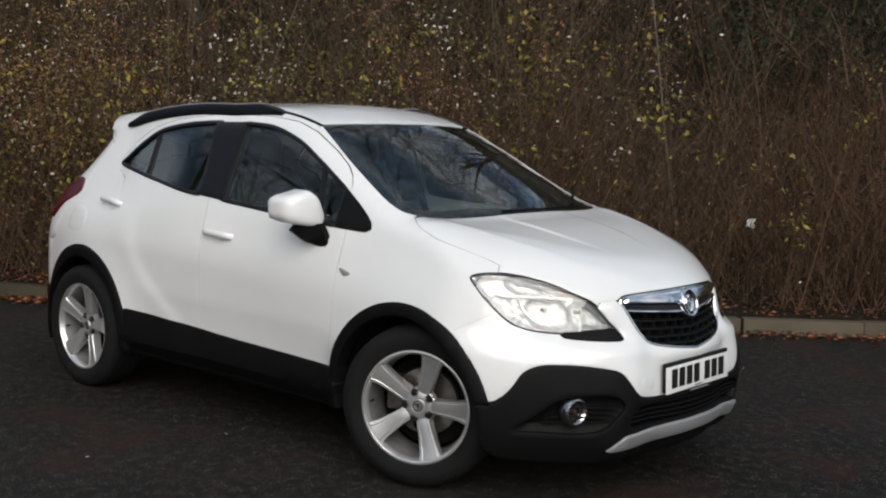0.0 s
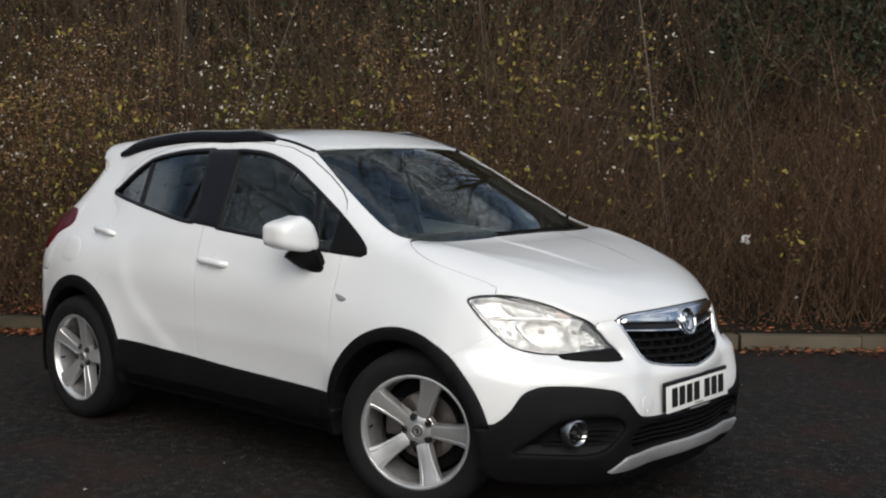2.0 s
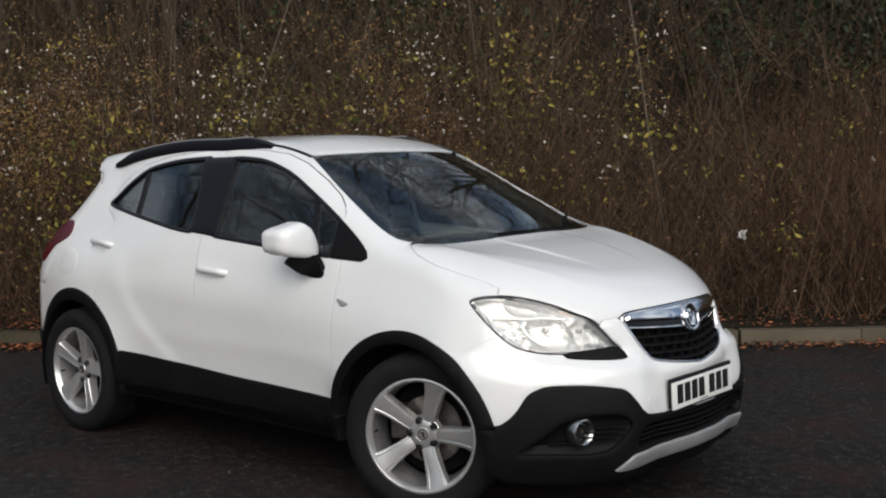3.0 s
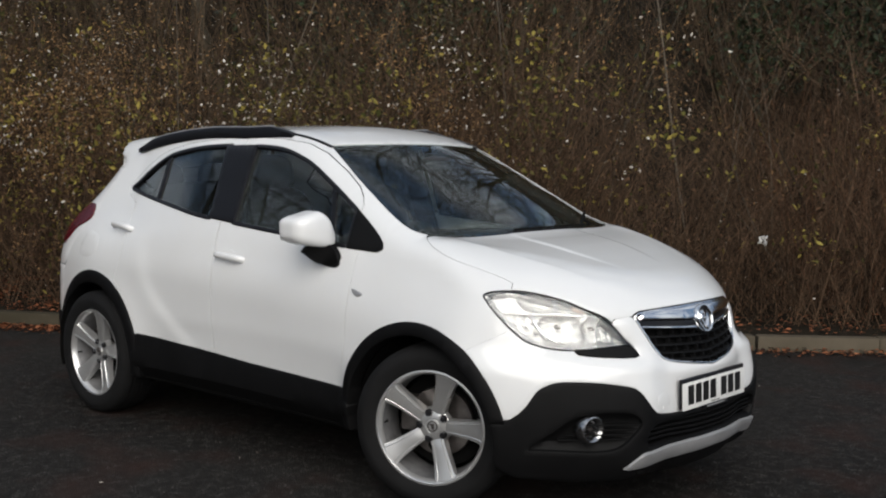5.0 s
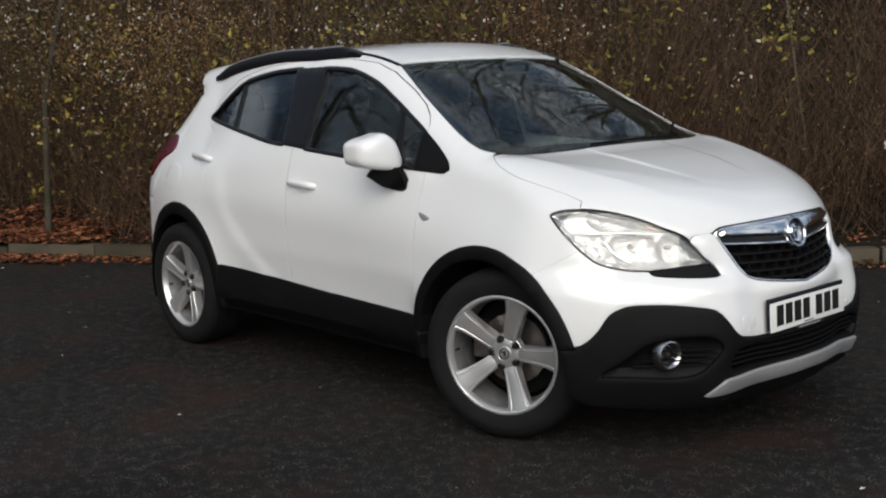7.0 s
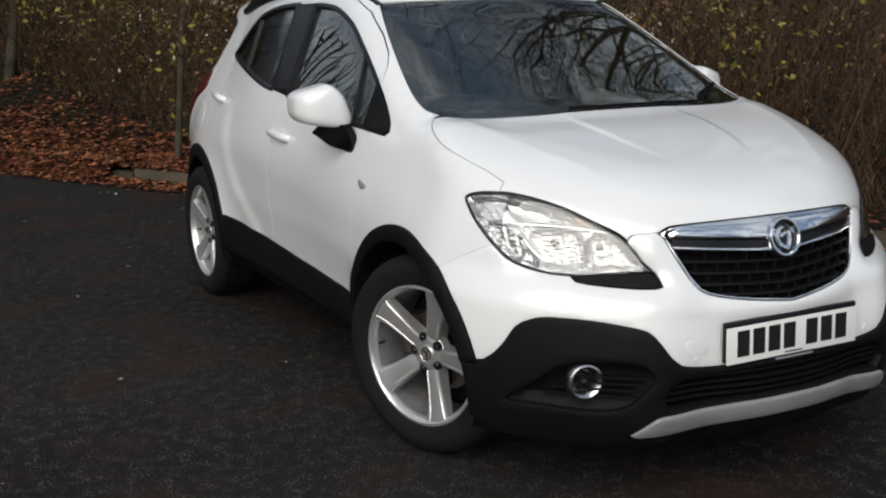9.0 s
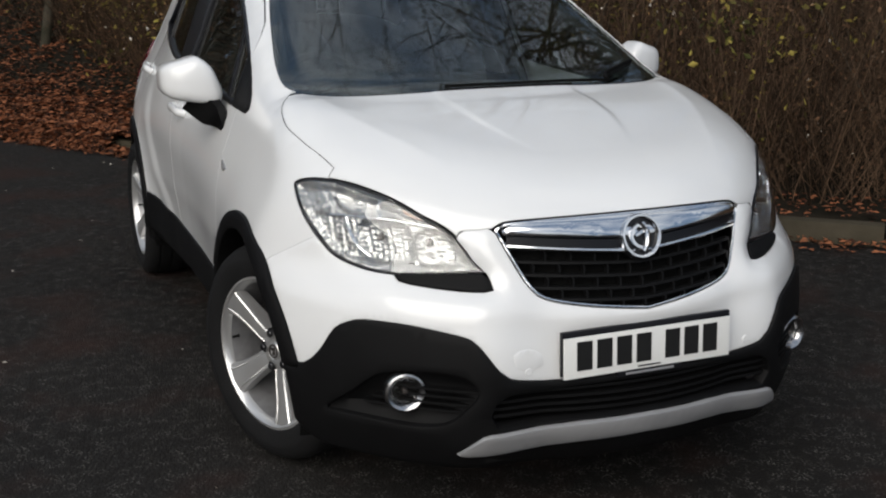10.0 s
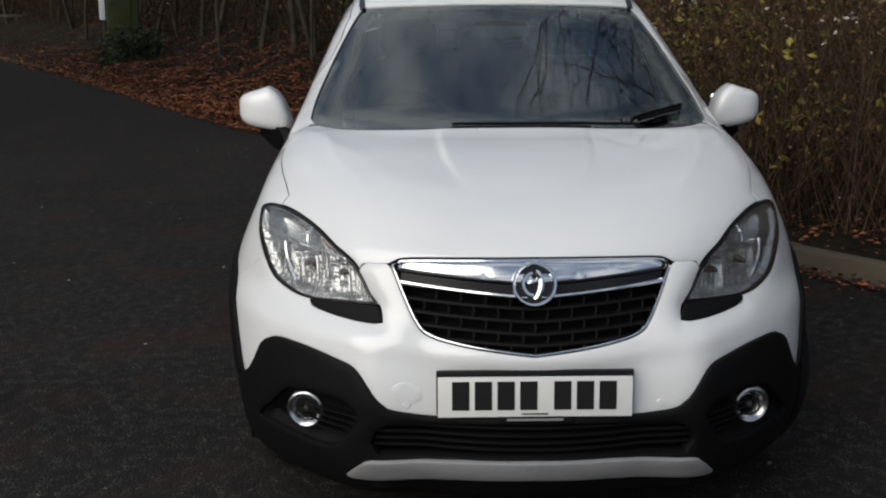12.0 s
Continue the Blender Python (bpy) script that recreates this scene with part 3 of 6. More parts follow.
def woodland_edge():
    """Thin leaning trunks and brushwood far along the road, behind everything."""
    rng = np.random.default_rng(17)
    count = 390
    s = np.concatenate([rng.uniform(-48, -7, 300), rng.uniform(-9, 24, 90)])
    d = np.where(np.arange(count) < 300, rng.uniform(2.0, 14, count), rng.uniform(4.5, 14, count))
    x, y = verge(s, d)
    v, f = twig_mesh(rng, np.stack([x, y, bank(s, d) - 0.1], 1), rng.uniform(4, 9, count), np.stack([rng.normal(0, 0.14, count), rng.normal(0, 0.14, count), np.ones(count)], 1), rng.uniform(0.02, 0.075, count), rng.uniform(0.05, 0.35, count), 7, 6)
    tagged(mesh_object("thicket_trunks", v, f, BARK, smooth=True), "slender leaning grey-brown trunks of the wood", "woodland", kind="stuff")
    count = 12500
    s = np.where(np.arange(count) < 6500, rng.uniform(-48, -7, count), rng.uniform(-9, 24, count))
    d = np.where(np.arange(count) < 6500, rng.uniform(2.6, 9, count), rng.uniform(3.2, 8, count))
    x, y = verge(s, d)
    v, f = twig_mesh(rng, np.stack([x, y, bank(s, d) - 0.1], 1), rng.uniform(0.8, 4.2, count), np.stack([rng.normal(0, 0.40, count), rng.normal(0, 0.38, count), np.ones(count)], 1), rng.uniform(0.003, 0.011, count), rng.uniform(0.05, 0.40, count), 6, 3)
    tagged(mesh_object("woodland_brush", v, f, DARK_BRUSH), "dark brushwood under the trees along the road", "woodland", kind="stuff")
    # the belt on the road's other side, behind the camera's way
    count = 7000
    s = rng.uniform(-36, -9, count)
    d = -8.5 - rng.uniform(0, 5, count)
    x, y = verge(s, d)
    h = rng.uniform(0.8, 6.5, count)
    v, f = twig_mesh(rng, np.stack([x, y, np.full(count, -0.05)], 1), h, np.stack([rng.normal(0, 0.2, count), rng.normal(0, 0.2, count), np.ones(count)], 1), rng.uniform(0.004, 0.02, count), rng.uniform(0.05, 0.3, count), 4, 3)
    tagged(mesh_object("roadside_brush", v, f, TWIG), "bare brushwood along the road's other side", "woodland", kind="stuff")
    count = 26000
    k = rng.integers(0, 7000, count)
    v, f = leaf_cards(rng, np.stack([x[k] + rng.normal(0, 0.4, count), y[k] + rng.normal(0, 0.4, count), h[k] * rng.uniform(0.05, 0.9, count)], 1), rng.uniform(0.03, 0.09, count))
    tagged(mesh_object("roadside_leaves", v, f, DEAD_LEAF), "withered leaves along the road's other side", "woodland", kind="stuff")
    # the far end of the road and the other side, closed by the same wood
    count = 5200
    x = np.concatenate([rng.uniform(-75, -42, 2600), rng.uniform(-75, 30, 2600)])
    y = np.concatenate([rng.uniform(-45, -14, 2600), -24 - rng.uniform(0, 14, 2600)])
    h = np.where(np.arange(count) < 2600, rng.uniform(3, 17, count), rng.uniform(1.5, 7, count))
    v, f = twig_mesh(rng, np.stack([x, y, np.zeros(count)], 1), h, np.stack([rng.normal(0, 0.15, count), rng.normal(0, 0.15, count), np.ones(count)], 1), h * rng.uniform(0.004, 0.010, count), rng.uniform(0.05, 0.35, count), 4, 3)
    tagged(mesh_object("far_wood", v, f, BARK), "distant bare brown wood closing the road", "woodland", kind="stuff")
    count = 22000
    k = rng.integers(0, 5200, count)
    v, f = leaf_cards(rng, np.stack([x[k] + rng.normal(0, 0.8, count), y[k] + rng.normal(0, 0.8, count), h[k] * rng.uniform(0.02, 0.9, count)], 1), rng.uniform(0.08, 0.25, count))
    tagged(mesh_object("far_foliage", v, f, DEAD_LEAF), "brown foliage of the distant wood", "woodland", kind="stuff")


woodland_edge()

# ---- the car: one skin, cut into panels ----
from mathutils.geometry import delaunay_2d_cdt

def smax(a, b, k):
    h = np.maximum(k - np.abs(a - b), 0) / k
    return np.maximum(a, b) + h * h * k / 4
def smin(a, b, k):
    return -smax(-a, -b, k)
def curve(x, keys):
    """Smooth interpolation (monotone Hermite) of (x, value) keys."""
    xs, ys = np.array(keys, float).T
    d = np.diff(ys) / np.diff(xs)
    m = np.concatenate(([d[0]], (d[1:] + d[:-1]) / 2, [d[-1]]))
    x = np.clip(x, xs[0], xs[-1])
    i = np.clip(np.searchsorted(xs, x) - 1, 0, len(xs) - 2)
    h = xs[i + 1] - xs[i]
    t = (x - xs[i]) / h
    return ((1 + 2 * t) * (1 - t) ** 2 * ys[i] + t * (1 - t) ** 2 * h * m[i] + t * t * (3 - 2 * t) * ys[i + 1] + t * t * (t - 1) * h * m[i + 1])
NOSE = ((0.10, 0.74), (0.2, 0.81), (0.30, 0.868), (0.40, 0.892), (0.5, 0.897), (0.6, 0.880), (0.7, 0.847), (0.8, 0.818), (0.88, 0.784), (1.0, 0.64), (1.2, 0.1))
TAIL = ((0.2, -3.22), (0.4, -3.29), (0.6, -3.31), (0.8, -3.29), (1.0, -3.21), (1.1, -3.12), (1.2, -2.99), (1.3, -2.87), (1.38, -2.79), (1.43, -2.76), (1.47, -2.84), (1.55, -2.86), (1.7, -2.8))
HOOD = ((-0.6, 1.20), (-0.2, 1.147), (0.0, 1.119), (0.2, 1.086), (0.4, 1.040), (0.6, 0.982), (0.75, 0.920), (0.95, 0.77))
WIDE = ((-3.4, 0.67), (-3.0, 0.780), (-2.55, 0.842), (-2.0, 0.868), (-1.0, 0.874), (0.0, 0.879), (0.3, 0.873), (0.6, 0.832), (0.9, 0.76))
ROOF = ((-3.2, 1.50), (-2.8, 1.560), (-2.3, 1.606), (-1.7, 1.630), (-1.2, 1.624), (-0.8, 1.591), (-0.4, 1.53))
def body(x, y, z):
    """Signed height above the body's skin: below nought inside."""
    a = np.abs(y)
    zs = 0.70 - 0.06 * x
    d = np.maximum(z - zs, 0)
    fall = np.where(d < 0.208, 0.96 * d * d, 0.0415 + 0.40 * (d - 0.208))
    w = curve(x, WIDE) - fall - 0.30 * np.maximum(0.52 - z, 0) ** 2
    for hub in (0.0, -2.555):
        r = np.hypot(x - hub, z - 0.34)
        w = w + 0.016 * np.exp(-((r - 0.42) / 0.11) ** 2) * (z > 0.1)
    w = w - 0.014 * np.exp(-((x + 1.35) / 0.62) ** 4 - ((z - 0.58) / 0.2) ** 2)
    haunch = curve(z, ((0.3, -1.55), (0.5, -1.68), (0.6, -1.82), (0.72, -1.96), (0.85, -2.05), (1.0, -2.08), (1.2, -2.05)))
    w = w - 0.011 / (1 + np.exp(np.clip(-(x - haunch) / 0.022, -40, 40))) * np.clip((-0.5 - x) / 0.7, 0, 1) * np.clip((1.06 - z) / 0.10, 0, 1)
    # fuller front corners, doors tucked in at the bottom, a rear that narrows upward
    w = w + 0.014 * np.exp(-((x - 0.34) / 0.24) ** 2) * np.clip((0.86 - z) / 0.16, 0, 1)
    w = w - 0.024 * np.clip((0.62 - z) / 0.16, 0, 1) * np.clip((x + 2.15) / 0.25, 0, 1) * np.clip((-0.40 - x) / 0.10, 0, 1)
    w = w - 0.052 * np.clip((-1.75 - x) / 0.65, 0, 1) ** 1.3 * np.clip((z - 0.85) / 0.35, 0, 1)
    side = (a - w) * 0.95
    corner, ledge = np.clip((a - 0.27) / 0.22, 0, 1), np.clip((0.74 - z) / 0.11, 0, 1)
    full = 0.060 * corner ** 2 * (3 - 2 * corner) * ledge ** 2 * (3 - 2 * ledge)
    front = (x - full - (curve(z, NOSE) - 0.55 * a * a - 0.25 * a ** 4 - 0.032 * np.exp(-(a / 0.25) ** 4 - ((z - 0.51) / 0.085) ** 4))) * 0.9
    rear = (curve(z, TAIL) + 0.16 * a * a + 0.10 * a ** 4 - x) * 0.95
    hood = curve(x, HOOD) - 0.012 * a * a
    screen = 1.129 + 0.5 * (-0.036 - 0.3 * a * a - x)
    roof = curve(x, ROOF) - 0.115 * a * a
    top = z - smax(hood, smin(screen, roof, 0.10), 0.04)
    f = smax(side, top * 0.9, 0.085)
    f = smax(f, front, 0.085)
    return smax(f, rear, 0.12)


def skin_normal(p):
    e = 0.003
    g = np.stack([body(p[:, 0] + e, p[:, 1], p[:, 2]) - body(p[:, 0] - e, p[:, 1], p[:, 2]),
                  body(p[:, 0], p[:, 1] + e, p[:, 2]) - body(p[:, 0], p[:, 1] - e, p[:, 2]),
                  body(p[:, 0], p[:, 1], p[:, 2] + e) - body(p[:, 0], p[:, 1], p[:, 2] - e)], 1)
    return g / np.linalg.norm(g, axis=1)[:, None]


FRONT_AXIS, REAR_AXIS = -0.30, -2.35


def on_skin(uv, chart):
    """Points of the skin: side (x, z), top (x, y), front and rear (angle, z)."""
    u, v = np.asarray(uv, float).T
    if chart == "side":
        def at(t): return u, -t, v
        lo, hi = np.full(len(u), 0.05), np.full(len(u), 1.1)
    elif chart == "top":
        def at(t): return u, v, t
        lo, hi = np.full(len(u), 0.4), np.full(len(u), 1.8)
    else:
        axis, way = (FRONT_AXIS, 1) if chart == "front" else (REAR_AXIS, -1)
        def at(t): return axis + way * t * np.cos(u), t * np.sin(u), v
        lo, hi = np.full(len(u), 0.1), np.full(len(u), 1.7)
    for _ in range(34):
        mid = (lo + hi) / 2
        inside = body(*at(mid)) < 0
        lo, hi = np.where(inside, mid, lo), np.where(inside, hi, mid)
    return np.stack(at((lo + hi) / 2), 1)


def to_chart(p, chart):
    p = np.asarray(p, float)
    if chart == "side":
        return p[:, [0, 2]]
    if chart == "top":
        return p[:, :2]
    axis, way = (FRONT_AXIS, 1) if chart == "front" else (REAR_AXIS, -1)
    return np.stack([np.arctan2(p[:, 1], way * (p[:, 0] - axis)), p[:, 2]], 1)


def resample(loop, step):
    loop = np.asarray(loop, float)
    closed = np.vstack([loop, loop[:1]])
    out = []
    for a, b in zip(closed[:-1], closed[1:]):
        n = max(int(math.ceil(np.linalg.norm(b - a) / step)), 1)
        out += [a + (b - a) * i / n for i in range(n)]
    out = np.array(out)
    keep = np.linalg.norm(out - np.roll(out, 1, 0), axis=1) > 1e-5
    return out[keep]


def inside(points, loops):
    """Even-odd test of points against closed loops."""
    x, y = points.T
    odd = np.zeros(len(points), bool)
    for loop in loops:
        for (ax, ay), (bx, by) in zip(loop, np.roll(loop, -1, 0)):
            if ay != by:
                odd ^= ((ay > y) != (by > y)) & (x < (bx - ax) * (y - ay) / (by - ay) + ax)
    return odd


def edge_distance(points, loops):
    best = np.full(len(points), 9.0)
    for loop in loops:
        a, b = loop, np.roll(loop, -1, 0)
        d = b - a
        dd = np.maximum((d * d).sum(1), 1e-12)
        for i in range(0, len(points), 1500):
            q = points[i:i + 1500, None]
            t = np.clip(((q - a) * d).sum(2) / dd, 0, 1)
            best[i:i + 1500] = np.minimum(best[i:i + 1500], np.linalg.norm(q - a - t[..., None] * d, axis=2).min(1))
    return best


def grown(loop, by):
    """The loop pushed outward (or inward, minus) along its own normals."""
    loop = np.asarray(loop, float)
    d = np.roll(loop, -1, 0) - np.roll(loop, 1, 0)
    n = np.stack([d[:, 1], -d[:, 0]], 1) / np.maximum(np.linalg.norm(d, axis=1), 1e-9)[:, None]
    area = (loop[:, 0] * np.roll(loop[:, 1], -1) - np.roll(loop[:, 0], -1) * loop[:, 1]).sum()
    return loop + n * by * (1 if area > 0 else -1)


def panel(loops, chart, lift=0.0, edge=0.0018, drop=0.012, step=0.035, rim=0.014, slab=0.0, relief=None):
    """A piece of skin inside closed loops (later ones are holes): its edges roll over by edge and turn in by drop. slab: a closed sheet."""
    loops = [resample(k, rim) for k in loops]
    lo, hi = loops[0].min(0), loops[0].max(0)
    gx, gy = np.meshgrid(np.arange(lo[0], hi[0], step), np.arange(lo[1], hi[1], step))
    gx = gx + (np.arange(gx.shape[0]) % 2 * step / 2)[:, None]
    grid = np.stack([gx.ravel(), gy.ravel()], 1)
    grid = grid[inside(grid, loops)]
    grid = grid[edge_distance(grid, loops) > max(edge * 1.3, 0.35 * rim)]
    rings = []
    for share in (0.25, 1.0):
        if edge > 0:
            for k, loop in enumerate(loops):
                ring = grown(loop, edge * share * (-1 if k == 0 else 1))
                ring = ring[inside(ring, loops)]
                if len(ring):
                    rings.append(ring[edge_distance(ring, loops) > 0.85 * edge * share])
    points = np.concatenate(loops + rings + [grid])
    count = sum(len(k) for k in loops)
    edges, base = [], 0
    for loop in loops:
        n = len(loop)
        edges += [(base + i, base + (i + 1) % n) for i in range(n)]
        base += n
    v2, e2, f2, _, _, _ = delaunay_2d_cdt([Vector(p) for p in points], edges, [], 0, 1e-6)
    p2 = np.array([tuple(v) for v in v2])
    tri = np.array([f for f in f2 if len(f) == 3])
    tri = tri[inside(p2[tri].mean(1), loops)]
    used = np.unique(tri)
    remap = np.full(len(p2), -1)
    remap[used] = np.arange(len(used))
    p2, tri = p2[used], remap[tri]
    # skin, lifted, with rolled edges
    p = on_skin(p2, chart)
    n = skin_normal(p)
    dist = edge_distance(p2, loops)
    roll = 0.0
    if edge > 0:
        q = 1 - np.clip(dist / edge, 0, 1)
        roll = edge * (1 - np.sqrt(np.maximum(1 - q * q, 0)))
    height = lift - roll
    if relief is not None:
        height = height + relief(p, p2, dist)
    top = p + n * np.asarray(height)[..., None] if np.ndim(height) else p + n * height
    # faces wound so that they look outward
    a, b, c = (top[tri[:, i]] for i in range(3))
    turned = (np.cross(b - a, c - a) * n[tri[:, 0]]).sum(1) < 0
    tri[turned] = tri[turned][:, ::-1]
    bm = bmesh.new()
    vs = [bm.verts.new(q) for q in top]
    for t in tri:
        bm.faces.new([vs[i] for i in t])
    rim_edges = [e for e in bm.edges if len(e.link_faces) == 1]
    depth = slab or drop
    if depth:
        low = {}
        for e in rim_edges:
            for k in e.verts:
                if k not in low:
                    low[k] = None
        bm.verts.index_update()
        for k in low:
            low[k] = bm.verts.new(Vector(top[k.index] - n[k.index] * depth))
        for e in rim_edges:
            f = e.link_faces[0]
            va, vb = e.verts
            order = [l.vert for l in f.loops]
            if order[(order.index(va) + 1) % 3] == vb:
                va, vb = vb, va
            bm.faces.new((va, vb, low[vb], low[va]))
        if slab:
            under = [low.get(k) or bm.verts.new(Vector(top[i] - n[i] * depth)) for i, k in enumerate(vs)]
            for t in tri:
                bm.faces.new([under[i] for i in t[::-1]])
    return bm


def mirrored(bm):
    """A copy on the car's other side."""
    out = bm.copy()
    for v in out.verts:
        v.co.y = -v.co.y
    bmesh.ops.reverse_faces(out, faces=out.faces)
    return out


def part(name, bm, mat, parent=None, label="", sharp=35):
    """Links a bmesh as one mesh object under a thing or a part."""
    me = bpy.data.meshes.new(name)
    bm.to_mesh(me)
    bm.free()
    me.materials.append(mat)
    me.shade_smooth()
    me.set_sharp_from_angle(angle=radians(sharp))
    ob = new(name, me)
    ob.parent = parent
    return tagged(ob, label)


def joined(*pieces):
    """Several bmeshes as one."""
    out = bmesh.new()
    for bm in pieces:
        me = bpy.data.meshes.new("piece")
        bm.to_mesh(me)
        bm.free()
        out.from_mesh(me)
        bpy.data.meshes.remove(me)
    return out


def block(size, place=(0, 0, 0), bevel=0.005, segments=2, turn=None):
    bm = bmesh.new()
    bmesh.ops.create_cube(bm, size=1)
    bmesh.ops.scale(bm, vec=size, verts=bm.verts)
    if bevel:
        bmesh.ops.bevel(bm, geom=list(bm.edges), offset=bevel, segments=segments, profile=0.6, affect="EDGES")
    if turn is not None:
        bmesh.ops.transform(bm, matrix=turn, verts=bm.verts)
    bmesh.ops.translate(bm, vec=place, verts=bm.verts)
    return bm


def lathe(profile, steps=48, closed=True):
    """Turns (radius, y) pairs about the y axis."""
    bm = bmesh.new()
    rings = []
    for k in range(steps):
        a = 2 * math.pi * k / steps
        rings.append([bm.verts.new((r * math.cos(a), y, r * math.sin(a))) for r, y in profile])
    for k in range(steps):
        a, b = rings[k], rings[(k + 1) % steps]
        for i in range(len(profile) - 1):
            bm.faces.new((a[i], a[i + 1], b[i + 1], b[i]))
    bmesh.ops.recalc_face_normals(bm, faces=bm.faces)
    return bm


def sweep(line, section, up=(0, 0, 1), closed=False):
    """A closed section (pairs across, up) swept along a line of places; section may be a function of the share run."""
    line = np.asarray(line, float)
    tan = np.gradient(line, axis=0) if not closed else np.roll(line, -1, 0) - np.roll(line, 1, 0)
    tan /= np.linalg.norm(tan, axis=1)[:, None]
    bm = bmesh.new()
    rings = []
    for i, (p, t) in enumerate(zip(line, tan)):
        side = np.cross(t, up)
        side /= np.linalg.norm(side)
        head = np.cross(side, t)
        sec = section(i / (len(line) - 1)) if callable(section) else section
        rings.append([bm.verts.new(p + side * a + head * b) for a, b in sec])
    n = len(rings[0])
    for i in range(len(rings) if closed else len(rings) - 1):
        a, b = rings[i], rings[(i + 1) % len(rings)]
        for j in range(n):
            bm.faces.new((a[j], a[(j + 1) % n], b[(j + 1) % n], b[j]))
    if not closed:
        bm.faces.new(rings[0][::-1])
        bm.faces.new(rings[-1])
    bmesh.ops.recalc_face_normals(bm, faces=bm.faces)
    return bm


def ring_section(r, n=8, flat=1.0):
    return [(r * math.cos(2 * math.pi * k / n), flat * r * math.sin(2 * math.pi * k / n)) for k in range(n)]
# ---- car body panels ----
car = tagged(new("car"), "white crossover with black cladding and alloy wheels, parked on asphalt", "car")
HUBS = ((0.0, 0.34), (-2.555, 0.34))
ARCH, ARCH_REAR = 0.452, 0.466
ARCHES = ((-0.018, 0.34), (-2.555, 0.34))


def arc(hub, r, a0, a1, n=40):
    a = np.radians(np.linspace(a0, a1, n))
    return np.stack([hub[0] + r * np.cos(a), hub[1] + r * np.sin(a)], 1)


def near_y(p, y):
    q = np.array(p, float)
    q[:, 1] = y
    return q


# feature lines, on the right-hand side (y < 0)
SCREEN_EDGE = catmull([(-0.920, -0.535), (-0.81, -0.570), (-0.66, -0.612), (-0.50, -0.649), (-0.36, -0.677), (-0.26, -0.687), (-0.19, -0.682), (-0.135, -0.650), (-0.080, -0.556), (-0.052, -0.40), (-0.040, -0.22), (-0.034, 0.0)], False, 0.02)
SCREEN_HEAD = catmull([(-0.853, 0.0), (-0.866, -0.217), (-0.887, -0.36), (-0.920, -0.535)], False, 0.03)
BONNET_SEAM = catmull([(-0.150, -0.683), (-0.10, -0.722), (-0.04, -0.745), (0.062, -0.757), (0.184, -0.742), (0.27, -0.722), (0.345, -0.704)], False, 0.02)
LAMP = catmull([(0.255, -0.779, 0.930), (0.285, -0.751, 0.946), (0.340, -0.708, 0.950), (0.413, -0.648, 0.940), (0.503, -0.585, 0.913), (0.583, -0.534, 0.876), (0.640, -0.491, 0.844), (0.684, -0.461, 0.802), (0.715, -0.444, 0.765), (0.737, -0.424, 0.738), (0.715, -0.450, 0.733), (0.66, -0.540, 0.726), (0.605, -0.616, 0.720), (0.536, -0.686, 0.725), (0.458, -0.742, 0.748), (0.40, -0.768, 0.790), (0.335, -0.785, 0.849), (0.28, -0.786, 0.900)], True, 0.012)
STRIP = np.array([(0.600, -0.620, 0.717), (0.612, -0.606, 0.724), (0.66, -0.540, 0.729), (0.70, -0.480, 0.732), (0.737, -0.426, 0.733), (0.748, -0.413, 0.718), (0.756, -0.407, 0.697), (0.744, -0.428, 0.6925), (0.715, -0.480, 0.6935), (0.68, -0.537, 0.697), (0.64, -0.590, 0.702), (0.612, -0.612, 0.707)])
GRILLE = catmull([(0.0, 0.875), (-0.17, 0.873), (-0.30, 0.868), (-0.362, 0.861), (-0.386, 0.846), (-0.374, 0.812), (-0.351, 0.758), (-0.319, 0.698), (-0.280, 0.666), (-0.176, 0.645), (0.0, 0.624)], False, 0.015)
GLAZING = [(-2.425, 1.266), (-2.38, 1.313), (-2.275, 1.386), (-2.145, 1.453), (-2.035, 1.482), (-1.845, 1.509), (-1.66, 1.521), (-1.478, 1.524), (-1.257, 1.516), (-1.123, 1.498), (-0.945, 1.443), (-0.79, 1.369), (-0.65, 1.296), (-0.507, 1.218), (-0.389, 1.146), (-0.326, 1.097), (-0.316, 1.072), (-0.345, 1.058), (-0.436, 1.060), (-0.60, 1.068), (-1.21, 1.113), (-1.433, 1.131), (-1.669, 1.150), (-1.91, 1.184), (-2.20, 1.225)]
GLAZING = catmull(GLAZING, True, 0.02)
DOOR_GAP = 0.0018
REAR_EDGE = [(-3.00, 0.52), (-3.02, 0.75), (-2.94, 0.85), (-2.87, 0.96), (-2.77, 1.06), (-2.72, 1.15), (-2.715, 1.19), (-2.64, 1.28), (-2.585, 1.38), (-2.64, 1.455)]


def face_points(yz):
    """Places on the nose over (y, z)."""
    yz = np.asarray(yz, float)
    lo, hi = np.full(len(yz), -0.2), np.full(len(yz), 1.1)
    for _ in range(34):
        mid = (lo + hi) / 2
        inn = body(mid, yz[:, 0], yz[:, 1]) < 0
        lo, hi = np.where(inn, mid, lo), np.where(inn, hi, mid)
    return np.stack([(lo + hi) / 2, yz[:, 0], yz[:, 1]], 1)


